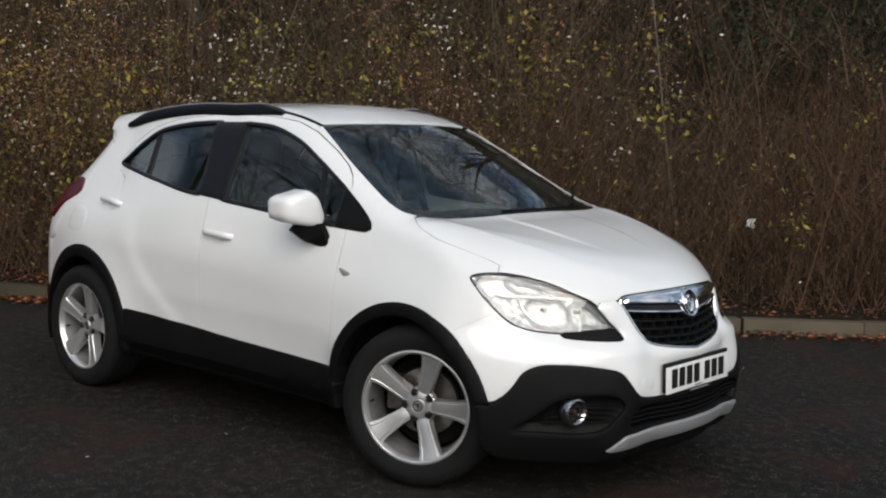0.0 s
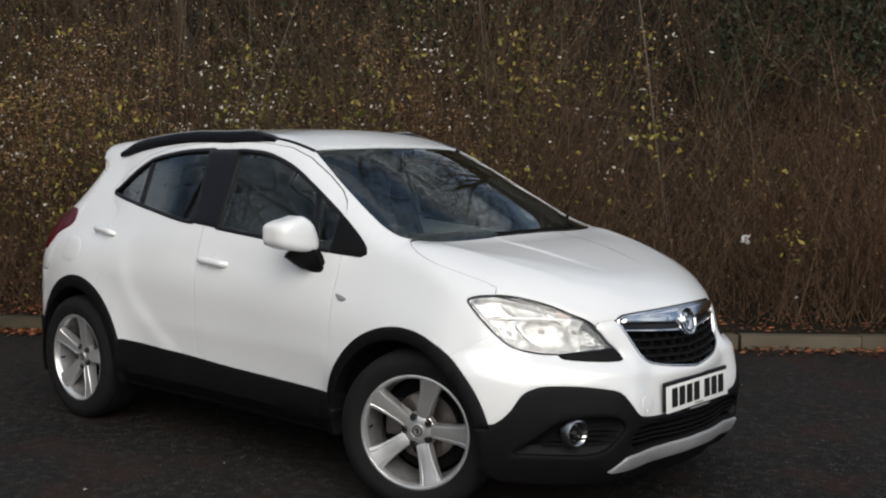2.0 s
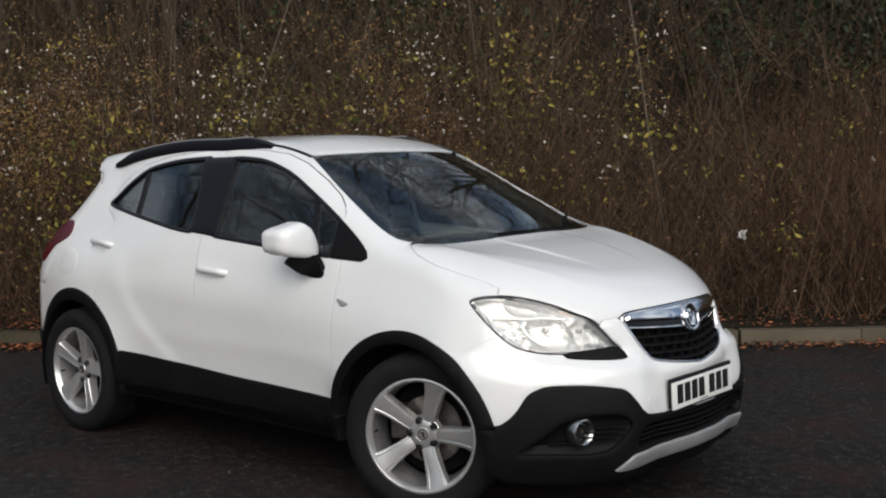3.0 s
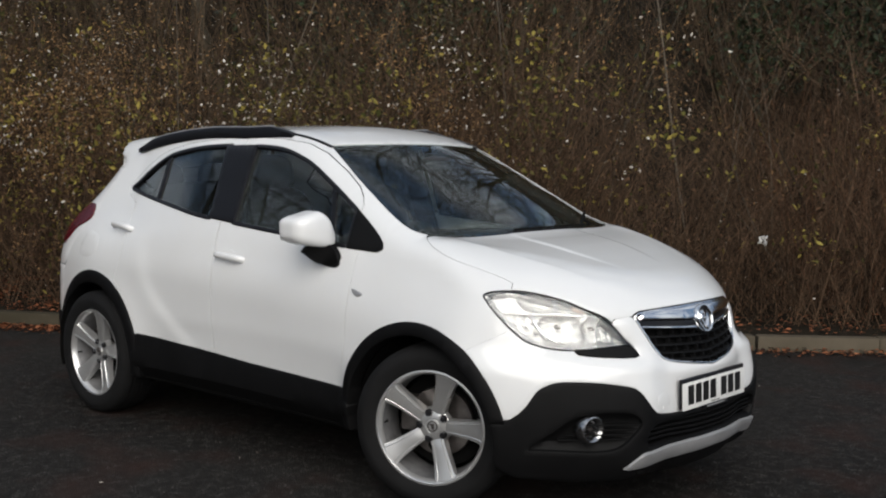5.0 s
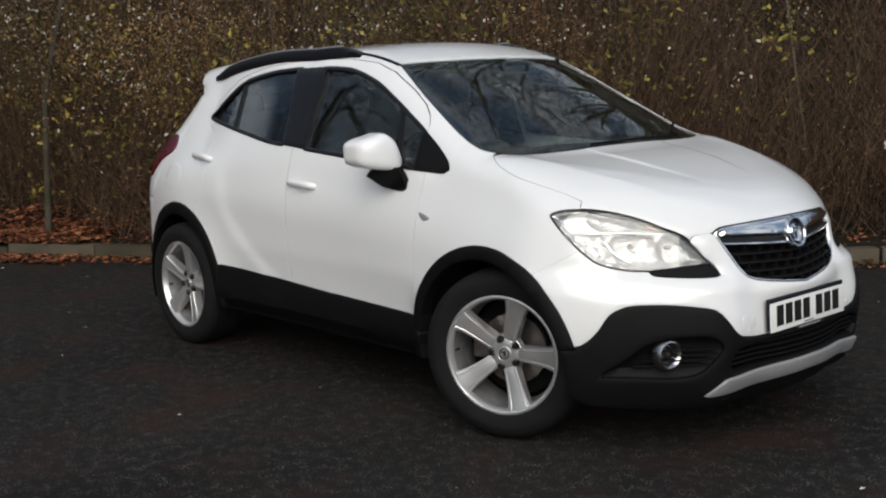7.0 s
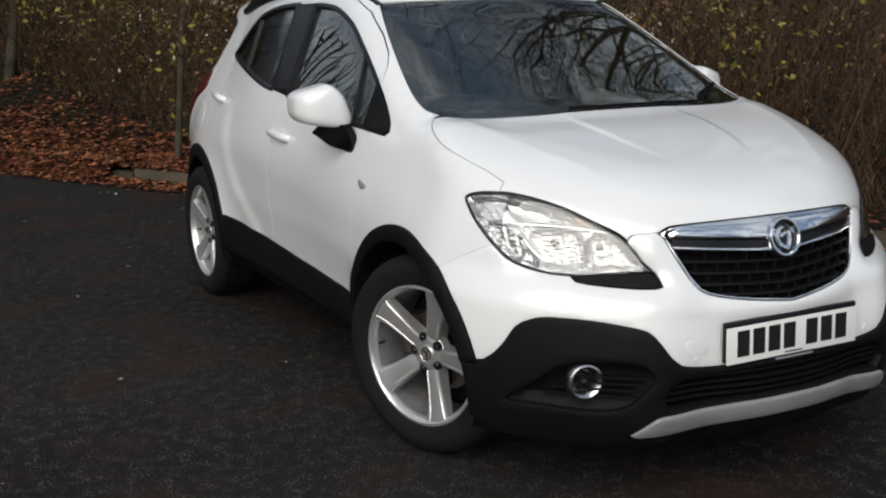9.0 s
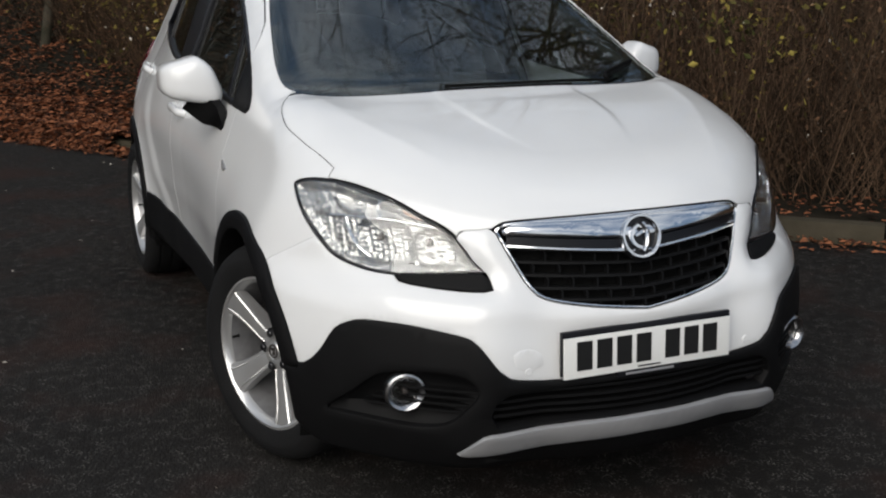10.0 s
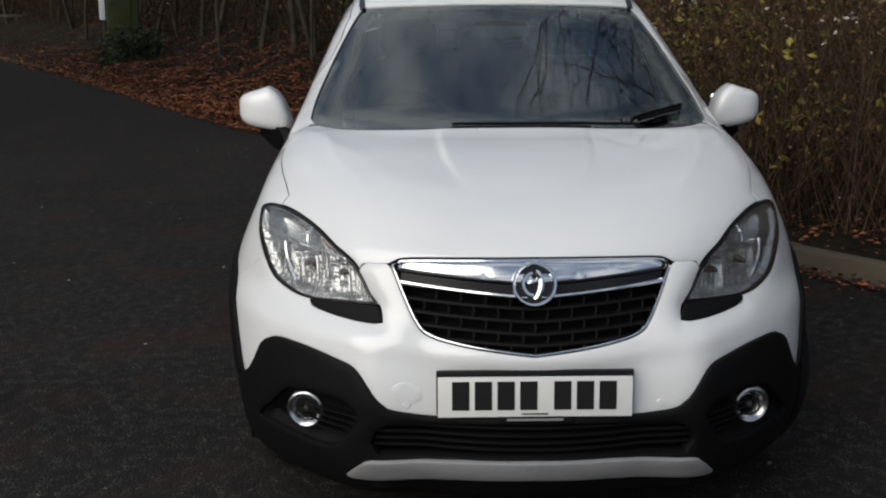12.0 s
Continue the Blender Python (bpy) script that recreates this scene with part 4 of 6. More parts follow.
GRILLE3 = face_points(GRILLE)
LAMP = on_skin(to_chart(LAMP, "front"), "front")
LAMP_TOP = LAMP[np.argmin(np.linalg.norm(LAMP - (0.345, -0.704, 0.950), axis=1)):][:np.argmin(np.linalg.norm(LAMP - (0.670, -0.470, 0.818), axis=1)) - np.argmin(np.linalg.norm(LAMP - (0.345, -0.704, 0.950), axis=1)) + 1]
LAMP_INNER = LAMP[np.argmin(np.linalg.norm(LAMP - (0.670, -0.470, 0.818), axis=1)):np.argmin(np.linalg.norm(LAMP - (0.737, -0.424, 0.738), axis=1)) + 1]
LAMP_LOW = LAMP[np.argmin(np.linalg.norm(LAMP - (0.596, -0.626, 0.720), axis=1)):np.argmin(np.linalg.norm(LAMP - (0.40, -0.768, 0.790), axis=1)) + 1]
LAMP_BACK = np.vstack([LAMP[np.argmin(np.linalg.norm(LAMP - (0.40, -0.768, 0.790), axis=1)):], LAMP[:np.argmin(np.linalg.norm(LAMP - (0.345, -0.704, 0.950), axis=1)) + 1]])
BONNET_NOSE = face_points([(-0.466, 0.832), (-0.42, 0.837), (-0.391, 0.843)])
BUMPER_SEAM = on_skin([(0.392, 0.797), (0.329, 0.758), (0.244, 0.708)], "side")

# doors, in the side chart
FRONT_DOOR = np.vstack([[(-0.470, 0.445), (-0.455, 0.68), (-0.450, 0.83), (-0.455, 0.95), (-0.462, 1.045)],
                        [(-0.512, 1.215), (-0.520, 1.255), (-0.545, 1.290)],
                        [(-0.60, 1.335), (-0.715, 1.402), (-0.88, 1.484), (-1.02, 1.530), (-1.20, 1.552), (-1.46, 1.560)],
                        [(-1.47, 1.12), (-1.45, 0.855), (-1.46, 0.464)]])
REAR_DOOR = np.vstack([[(-1.466, 0.464), (-1.456, 0.855), (-1.476, 1.12), (-1.466, 1.558), (-1.62, 1.556), (-1.94, 1.530), (-2.17, 1.482), (-2.34, 1.390), (-2.465, 1.280), (-2.43, 1.24)],
                       [(-2.33, 1.19), (-2.30, 1.05), (-2.28, 0.90)], arc(HUBS[1], 0.488, 62, 17, 14)])


def glazing_between(low, high, shrink=0.0):
    g = resample(GLAZING, 0.012)
    if shrink:
        g = grown(g, -shrink)
    g = g[(g[:, 0] > low - 0.02) & (g[:, 0] < high + 0.02)]
    g[:, 0] = np.clip(g[:, 0], low, high)
    keep = np.linalg.norm(g - np.roll(g, 1, 0), axis=1) > 0.003
    return g[keep]


def edge_of_roof(x0, x1, y=0.555, n=50):
    xs = np.linspace(x0, x1, n)
    return on_skin(np.stack([xs, np.full(n, -y)], 1), "top")


def build_shell():
    # flank: wing, pillars and quarter, with door openings
    screen = on_skin(SCREEN_EDGE[(SCREEN_EDGE[:, 1] < -0.52) & (SCREEN_EDGE[:, 0] < -0.150)], "top")
    seam = on_skin(BONNET_SEAM, "top")
    roof = edge_of_roof(-2.74, -0.955)
    outline = np.vstack([
        [(-0.462, 0.446), (-1.18, 0.457), (-1.80, 0.487), (-2.09, 0.500)],
        arc(ARCHES[1], ARCH_REAR, 20, 172), REAR_EDGE,
        to_chart(roof, "side"), to_chart(screen, "side"), to_chart(seam, "side"),
        to_chart(LAMP_BACK[::-1], "side"), to_chart(BUMPER_SEAM, "side"), arc(ARCHES[0], ARCH, 54.5, 166)])
    flank = panel([outline, grown(resample(FRONT_DOOR, 0.02), DOOR_GAP), grown(resample(REAR_DOOR, 0.02), DOOR_GAP)], "side", edge=0, drop=0.003)
    for bm, side in ((mirrored(flank), "left"), (flank, "right")):
        part("body_side", bm, PAINT, car)
    # dark seals just under the shut lines
    for loop in (FRONT_DOOR, REAR_DOOR):
        loop = resample(loop, 0.02)
        seal = panel([grown(loop, 0.006), grown(loop, -0.006)], "side", lift=-0.003, edge=0, drop=0, step=0.05)
        for bm in (mirrored(seal), seal):
            part("shut_line_seal", bm, DARK, car)
    # doors with their window openings
    for name, loop, low, high in (("front_door", FRONT_DOOR, -1.385, -0.535), ("rear_door", REAR_DOOR, -3, -1.565)):
        skin = panel([grown(resample(loop, 0.02), -0.0012), glazing_between(low, high)], "side", step=0.03, edge=0, drop=0.003)
        pane = panel([glazing_between(low, high, -0.012)], "side", lift=-0.012, edge=0, slab=0.004, step=0.06)
        frame_loop = glazing_between(low, high)
        gasket = panel([grown(frame_loop, 0.004), grown(frame_loop, -0.016)], "side", lift=0.002, edge=0.003, drop=0.014, step=0.05)
        for bm, glass_bm, seal, side in ((mirrored(skin), mirrored(pane), mirrored(gasket), 1), (skin, pane, gasket, -1)):
            door = part(name, bm, PAINT, car)
            w = part("window", glass_bm, TINTED, door, "tinted side window glass")
            w.visible_shadow = False
            part("window_seal", seal, GLOSS_BLACK, door, "black rubber window seal")
            if name == "front_door":
                post = panel([[(-0.665, 1.068), (-0.63, 1.068), (-0.735, 1.372), (-0.765, 1.388)]], "side", lift=-0.004, edge=0.002)
                if side > 0:
                    post = mirrored(post)
                part("quarter_post", post, GLOSS_BLACK, door, "black quarter-light post")
                sail = panel([glazing_between(-0.54, 0, -0.002)], "side", lift=0.0035, edge=0.003)
                part("mirror_sail", mirrored(sail) if side > 0 else sail, CLADDING, door, "black plastic mirror sail")
            else:
                post = panel([[(-2.125, 1.216), (-2.09, 1.211), (-2.10, 1.456), (-2.135, 1.448)]], "side", lift=-0.004, edge=0.002)
                if side > 0:
                    post = mirrored(post)
                part("quarter_post", post, GLOSS_BLACK, door, "black quarter-light post")
            # pull handle over a shallow cup
            hx, hz = (-1.332, 0.952) if name == "front_door" else (-2.350, 1.044)
            spot = on_skin([(hx, hz)], "side")[0]
            line = on_skin([(hx + dx, hz + 0.014 - 0.055 * dx) for dx in np.linspace(-0.105, 0.105, 13)], "side")
            nrm = skin_normal(line)
            lift = 0.034 * np.sqrt(np.clip(1 - np.abs(np.linspace(-1, 1, 13)) ** 4, 0, 1)) - 0.004
            grip = sweep(line + nrm * lift[:, None], ring_section(0.0125, 10, 1.3))
            cup = panel([catmull([(hx - 0.06, hz + 0.008), (hx, hz + 0.050), (hx + 0.06, hz + 0.005), (hx, hz - 0.032)], True, 0.012)], "side", lift=0.002, edge=0.002, step=0.02, relief=lambda p, q, d: -np.minimum(d, 0.025) * 0.7)
            if side > 0:
                grip, cup = mirrored(grip), mirrored(cup)
            part("handle", grip, PAINT, door, "white pull handle")
            part("handle_cup", cup, PAINT, door)
    # black B pillar between the windows
    pillar = panel([np.vstack([[(-1.57, 1.146), (-1.372, 1.129)], [(-1.382, 1.522), (-1.615, 1.518)]])], "side", lift=0.004, edge=0.003)
    for bm in (mirrored(pillar), pillar):
        part("pillar_trim", bm, GLOSS_BLACK, car, "gloss black door pillar trim")
    # bonnet
    half = np.vstack([SCREEN_EDGE[SCREEN_EDGE[:, 0] > -0.145][::-1], BONNET_SEAM[1:], LAMP_TOP[:, :2], BONNET_NOSE[:, :2], GRILLE3[::-1][GRILLE3[::-1][:, 2] > 0.846][:, :2]])
    half[:, 0] += np.where((half[:, 0] < 0.05) & (half[:, 1] > -0.68), 0.006, 0)
    other = half[::-1].copy()
    other[:, 1] *= -1
    loop = np.vstack([half, other[1:-1]])

    def creases(p, q, d):
        a = np.abs(p[:, 1])
        line = np.interp(p[:, 0], (-0.02, 0.136, 0.281, 0.398, 0.49, 0.6), (0.247, 0.241, 0.225, 0.196, 0.165, 0.13))
        outer = np.interp(p[:, 0], (-0.1, 0.06, 0.196, 0.308, 0.413, 0.523, 0.6), (0.625, 0.604, 0.575, 0.533, 0.482, 0.437, 0.41))
        away = a - outer
        shoulder = 0.0065 * np.where(away < 0, np.exp(away / 0.045), np.exp(-away / 0.10)) * np.clip((0.60 - p[:, 0]) / 0.25, 0, 1) * np.clip((p[:, 0] + 0.12) / 0.08, 0, 1) * np.clip(d / 0.03, 0, 1)
        fade = np.clip((0.52 - p[:, 0]) / 0.3, 0, 1) * np.clip((p[:, 0] + 0.1) / 0.2, 0, 1)
        return 0.0055 / (1 + np.exp(np.clip((a - line) / 0.0032, -40, 40))) * fade + shoulder

    bonnet_seal = resample(loop, 0.015)
    part("bonnet_seal", panel([grown(bonnet_seal, 0.0035), grown(bonnet_seal, -0.006)], "top", lift=-0.0025, edge=0, drop=0, step=0.05), DARK, car)
    seal = sweep(BUMPER_SEAM - skin_normal(BUMPER_SEAM) * 0.006, ring_section(0.004, 6))
    for bm in (mirrored(seal), seal):
        part("bumper_seal", bm, DARK, car)
    flap = catmull([(-2.76, 0.89), (-2.74, 1.005), (-2.65, 1.020), (-2.575, 0.985), (-2.565, 0.92), (-2.63, 0.88)], True, 0.02)
    part("fuel_flap", panel([flap], "side", lift=0.0008, edge=0.0007, drop=0.004, step=0.04), PAINT, car, "white fuel filler flap")
    part("bonnet", panel([grown(resample(loop, 0.015), -0.0020)], "top", relief=creases, step=0.009, edge=0.0012, drop=0.004), PAINT, car, "white bonnet with shallow creases")
    # windscreen and its black border, roof
    half = np.vstack([SCREEN_HEAD, SCREEN_EDGE[1:]])
    other = half[::-1].copy()
    other[:, 1] *= -1
    screen_loop = np.vstack([half, other[1:-1]])
    part("windscreen", panel([grown(resample(screen_loop, 0.02), 0.01)], "top", lift=-0.006, edge=0, slab=0.005, step=0.06), WINDSCREEN, car, "raked windscreen reflecting bare branches and cloud").visible_shadow = False
    part("windscreen_border", panel([grown(resample(screen_loop, 0.02), 0.004), grown(resample(screen_loop, 0.02), -0.035)], "top", lift=-0.013, edge=0, drop=0.004, step=0.05), GLOSS_BLACK, car, "black ceramic band round the windscreen")
    roof_edge = edge_of_roof(-2.74, -0.955)[:, :2]
    half = np.vstack([[(-2.86, 0.0), (-2.84, -0.3), (-2.77, -0.50)], roof_edge, [(-0.926, -0.540)], SCREEN_HEAD[::-1] - (0.006, 0)])
    other = half[::-1].copy()
    other[:, 1] *= -1
    part("roof", panel([grown(resample(np.vstack([half, other[1:-1]]), 0.02), -0.002)], "top", step=0.05), PAINT, car, "white roof panel")


build_shell()
# ---- nose, cladding, lamps and tail ----
def both_sides(half):
    other = np.array(half, float)[::-1].copy()
    other[:, 1] *= -1
    return np.vstack([half, other])


def flat_loop(p, chart="front"):
    return to_chart(p, chart)


CLAD_TOP = catmull([(0.895, 0.0, 0.459), (0.852, -0.25, 0.457), (0.845, -0.33, 0.462), (0.842, -0.395, 0.475), (0.837, -0.423, 0.497), (0.822, -0.458, 0.546), (0.800, -0.486, 0.579), (0.76, -0.535, 0.594), (0.69, -0.62, 0.607), (0.60, -0.708, 0.608), (0.56, -0.742, 0.596), (0.53, -0.772, 0.572), (0.500, -0.798, 0.515), (0.472, -0.819, 0.478), (0.445, -0.836, 0.456), (0.425, -0.847, 0.452)], False, 0.02)
FOG = (0.69, -0.633, 0.4285)


def skin_tube(points, chart, r, lift=0.0, n=8, closed=False, flat=1.0):
    p = on_skin(to_chart(points, chart), chart)
    return sweep(p + skin_normal(p) * lift, ring_section(r, n, flat), closed=closed)


def build_nose():
    arch = on_skin(arc(ARCHES[0], ARCH, 55, 14.5, 16), "side")
    top = np.vstack([BUMPER_SEAM[::-1], LAMP_LOW[::-1], [(0.604, -0.623, 0.714), (0.612, -0.614, 0.705), (0.64, -0.591, 0.700), (0.68, -0.538, 0.695), (0.715, -0.480, 0.6915), (0.744, -0.427, 0.6905), (0.758, -0.4045, 0.695), (0.750, -0.411, 0.719), (0.741, -0.419, 0.736)], LAMP_INNER[::-1], face_points([(-0.462, 0.846), (-0.42, 0.851), (-0.392, 0.853)]), GRILLE3[GRILLE3[:, 2] < 0.846]])
    loop = np.vstack([both_sides(top)])
    other_arch = arch.copy()
    other_arch[:, 1] *= -1
    clad_left = CLAD_TOP[::-1].copy()
    clad_left[:, 1] *= -1
    loop = np.vstack([loop, other_arch, clad_left, CLAD_TOP[1:], arch[::-1]])

    def ledge(p, q, d):
        a = np.abs(p[:, 1])
        line = 0.604 + 0.055 * np.clip((a - 0.15) / 0.5, 0, 1.4)
        return 0.009 / (1 + np.exp(-(p[:, 2] - line) / 0.010)) * np.clip((0.80 - a) / 0.15, 0, 1) * np.clip(d / 0.04, 0, 1) - 0.004 * np.clip((p[:, 2] - 0.828 - 0.1 * np.clip(0.466 - a, 0, 0.1)) / 0.004, 0, 1)

    bumper = part("front_bumper", panel([flat_loop(loop)], "front", step=0.018, relief=ledge), PAINT, car, "white front bumper")
    for y in (-0.343, 0.343):
        spot = face_points([(y, 0.487)])
        disc = lathe([(0.0, -0.002), (0.009, -0.002), (0.011, 0.0), (0.011, 0.01)], 20)
        nrm = Vector(skin_normal(spot)[0])
        bmesh.ops.transform(disc, matrix=Matrix.Translation(spot[0]) @ nrm.to_track_quat("-Y", "Z").to_matrix().to_4x4(), verts=disc.verts)
        part("parking_sensor", disc, PAINT, bumper, "round flush parking sensor")
    # towing-eye cover, a hair proud
    cover = catmull([(-0.385, 0.535), (-0.345, 0.548), (-0.305, 0.530), (-0.300, 0.500), (-0.33, 0.490), (-0.38, 0.500)], True, 0.02)
    part("towing_eye_cover", panel([flat_loop(face_points(cover))], "front", lift=0.0012, edge=0.001, step=0.02), PAINT, bumper)
    # black lower bumper with fog recesses and central intake
    low_r = on_skin(arc(ARCHES[0], 0.400, 14, -10, 10), "side")
    end = np.vstack([on_skin(arc(ARCHES[0], ARCH, 13.5, 12.5, 2), "side"), low_r, on_skin([(0.40, 0.24), (0.44, 0.215)], "side")])
    bottom = face_points([(-0.62, 0.20), (-0.5, 0.20), (-0.3, 0.205), (0.0, 0.21)])
    right = np.vstack([CLAD_TOP, end[1:], bottom])
    left = right[1:-1][::-1].copy()
    left[:, 1] *= -1
    clad_loop = np.vstack([right, left])
    recess = face_points(catmull([(-0.785, 0.350), (-0.74, 0.404), (-0.68, 0.470), (-0.59, 0.488), (-0.508, 0.480), (-0.474, 0.440), (-0.500, 0.392), (-0.54, 0.346), (-0.61, 0.331), (-0.72, 0.337), (-0.785, 0.338)], True, 0.015))
    recess_left = recess[::-1].copy()
    recess_left[:, 1] *= -1
    intake = both_sides(face_points(catmull([(0.0, 0.438), (-0.30, 0.434), (-0.39, 0.430), (-0.430, 0.405), (-0.44, 0.372), (-0.42, 0.338), (-0.2, 0.346), (0.0, 0.350)], False, 0.02)))
    chin = lambda p, q, d: 0.008 * np.exp(-((p[:, 2] - 0.265) / 0.06) ** 2) * np.clip((0.66 - np.abs(p[:, 1])) / 0.16, 0, 1)
    clad = part("lower_bumper", panel([flat_loop(clad_loop), flat_loop(recess), flat_loop(recess_left), flat_loop(intake)], "front", lift=0.010, edge=0.008, drop=0.03, step=0.028, relief=chin), CLADDING, car, "black grained plastic lower bumper")
    dish = panel([grown(flat_loop(recess), 0.006)], "front", lift=-0.004, edge=0, drop=0.002, step=0.02, relief=lambda p, q, d: -np.minimum(np.maximum(d - 0.004, 0), 0.03) * 0.9)
    for bm in (mirrored(dish), dish):
        part("fog_recess", bm, CLADDING, clad, "black recess round the fog lamp")
    for side in (1, -1):
        for k, zz in enumerate((0.378, 0.398, 0.418, 0.438)):
            fin = face_points([(y, zz) for y in np.linspace(-0.72 + 0.02 * k, -0.47, 12)])
            fin = sweep(fin - skin_normal(fin) * 0.016, [(-0.012, -0.0025), (0.012, -0.0025), (0.012, 0.0025), (-0.012, 0.0025)])
            part("recess_fin", mirrored(fin) if side > 0 else fin, CLADDING, clad)
        spot = face_points([(FOG[1], FOG[2])])[0]
        rim = lathe([(0.031, 0.022), (0.032, 0.004), (0.036, -0.004), (0.042, -0.011), (0.048, -0.0145), (0.053, -0.0125), (0.057, -0.004), (0.058, 0.03)], 44)
        bowl = lathe([(0.0, 0.045), (0.012, 0.042), (0.022, 0.032), (0.030, 0.016), (0.033, 0.002)], 32)
        lens = lathe([(0.0, 0.004), (0.018, 0.0042), (0.028, 0.0048), (0.0325, 0.006), (0.0325, 0.009), (0.028, 0.0078), (0.018, 0.0072), (0.0, 0.007)], 32)
        bulb = lathe([(0.0, -0.004), (0.006, -0.003), (0.009, 0.002), (0.009, 0.02)], 16)
        m = Matrix.Translation((spot[0] - 0.004, spot[1] + 0.002, spot[2] - 0.005)) @ Matrix.Rotation(radians(90 - 14), 4, "Z")
        fog = None
        for name, bm, mat, label in (("fog_lamp", rim, FOG_RING, "round fog lamp with chrome ring"), ("reflector", bowl, FOG_BOWL, "grey lamp bowl"), ("bulb", bulb, STEEL, ""), ("lens", lens, LENS, "clear lamp glass")):
            bmesh.ops.transform(bm, matrix=m, verts=bm.verts)
            if side > 0:
                bm = mirrored(bm)
            ob = part(name, bm, mat, fog or car, label)
            fog = fog or ob
            if name == "lens":
                ob.visible_shadow = False
    # intake behind the lower bumper
    intake_back = panel([grown(flat_loop(intake), 0.02)], "front", lift=-0.05, edge=0, drop=0.002, step=0.05)
    part("intake_back", intake_back, DARK, clad)
    for zz in (0.368, 0.388, 0.408, 0.428):
        slat = face_points([(y, zz) for y in np.linspace(-0.43, 0.43, 31)])
        part("intake_slat", sweep(slat - (0.02, 0, 0), [(-0.014, -0.004), (0.014, -0.004), (0.014, 0.004), (-0.014, 0.004)]), CLADDING, clad)
    skid = both_sides(face_points(np.vstack([[(0.0, 0.344)], [(-0.2, 0.340), (-0.44, 0.323), (-0.456, 0.318), (-0.506, 0.264), (-0.490, 0.258)], [(-0.2, 0.284), (0.0, 0.290)]])))
    part("skid_plate", panel([flat_loop(skid)], "front", lift=0.026, edge=0.006, drop=0.04, step=0.025), SILVER, car, "silver painted skid plate")


def build_grille():
    half = GRILLE3
    loop = np.vstack([half, (half * (1, -1, 1))[1:-1][::-1]])
    flat = flat_loop(loop)
    base = part("grille", panel([grown(flat, -0.002)], "front", lift=-0.055, edge=0, drop=0.002, step=0.05), DARK, car, "black mesh radiator grille with chrome surround")
    surround = panel([grown(flat, -0.002), grown(flat, -0.0090)], "front", lift=0.001, edge=0.003, drop=0.03, step=0.04)
    part("surround", surround, CHROME, base, "thin chrome surround")

    def width(z):
        lo = GRILLE[GRILLE[:, 1] < 0.846]
        lo = lo[np.argsort(lo[:, 1])]
        return np.interp(z, lo[:, 1], -lo[:, 0]) - 0.014

    def bar(points, w, h, back):
        p = face_points(points)
        return sweep(p - (back, 0, 0), [(-w, -h), (w, -h), (w * 0.8, h), (-w * 0.8, h)])

    rows = (0.795, 0.762, 0.729, 0.697, 0.668, 0.645)
    for z in rows:
        w = width(z)
        part("bar", bar([(y, z - 0.018 * (1 - abs(y) / 0.36)) for y in np.linspace(-w, w, 25)], 0.012, 0.0035, 0.026), CLADDING, base)
    for i, (hi, lo) in enumerate(zip(rows[:-1], rows[1:])):
        w = width(lo) - 0.01
        step = 0.066
        for k in range(-6, 7):
            y = (k + 0.5 * (i % 2)) * step
            if abs(y) < w:
                dip = 0.018 * (1 - abs(y) / 0.36)
                p = face_points([(y, hi - dip), (y + 0.004, (hi + lo) / 2 - dip), (y, lo - dip)]) - (0.027, 0, 0)
                part("cell_wall", sweep(p, [(-0.003, -0.010), (0.003, -0.010), (0.0025, 0.010), (-0.0025, 0.010)], up=(1, 0, 0)), CLADDING, base)
    # chrome wing bar and the thin line under it
    for side in (-1, 1):
        wing = np.vstack([catmull([(0.0, 0.868), (-0.27, 0.862), (-0.345, 0.855), (-0.368, 0.843), (-0.366, 0.830)], False, 0.02), [(-0.21, 0.822), (-0.03, 0.810), (0.0, 0.810)]])
        bm = panel([flat_loop(face_points(wing))], "front", lift=0.010, edge=0.010, drop=0.03, step=0.02)
        line = face_points([(y, 0.803 - 0.027 * (1 - abs(y) / 0.36)) for y in np.linspace(-0.358, -0.02, 20)])
        thin = sweep(line - (0.004, 0, 0), ring_section(0.0062, 8))
        slot = face_points([(y, 0.817 - 0.024 * (1 - abs(y) / 0.36)) for y in np.linspace(-0.355, -0.02, 20)])
        slot = sweep(slot - (0.012, 0, 0), [(-0.008, -0.011), (0.008, -0.011), (0.004, 0.011), (-0.008, 0.011)])
        for name, b, mat, label in (("wing_bar", bm, CHROME, "broad chrome bar"), ("chrome_line", thin, CHROME, "thin chrome line"), ("slot", slot, GLOSS_BLACK, "")):
            part(name, mirrored(b) if side > 0 else b, mat, base, label)
    # round badge: ring, dark disc and a plain chrome device
    spot = face_points([(0.0, 0.812)])[0]
    m = Matrix.Translation((spot[0] + 0.002, 0, spot[2])) @ Matrix.Rotation(radians(-16), 4, "Y") @ Matrix.Rotation(radians(90), 4, "Z")
    ring = lathe([(0.050, 0.01), (0.050, -0.010), (0.053, -0.014), (0.058, -0.014), (0.061, -0.010), (0.062, 0.02)], 56)
    disc = lathe([(0.0, -0.004), (0.051, -0.003)], 40)
    bow = [(0.030 * math.cos(q), -0.007, 0.030 * math.sin(q)) for q in np.radians(np.linspace(100, 265, 16))]
    leaf = [(0.002, -0.007, 0.034), (0.016, -0.007, 0.018), (0.018, -0.007, -0.004), (0.012, -0.007, -0.026), (0.002, -0.007, -0.042)]
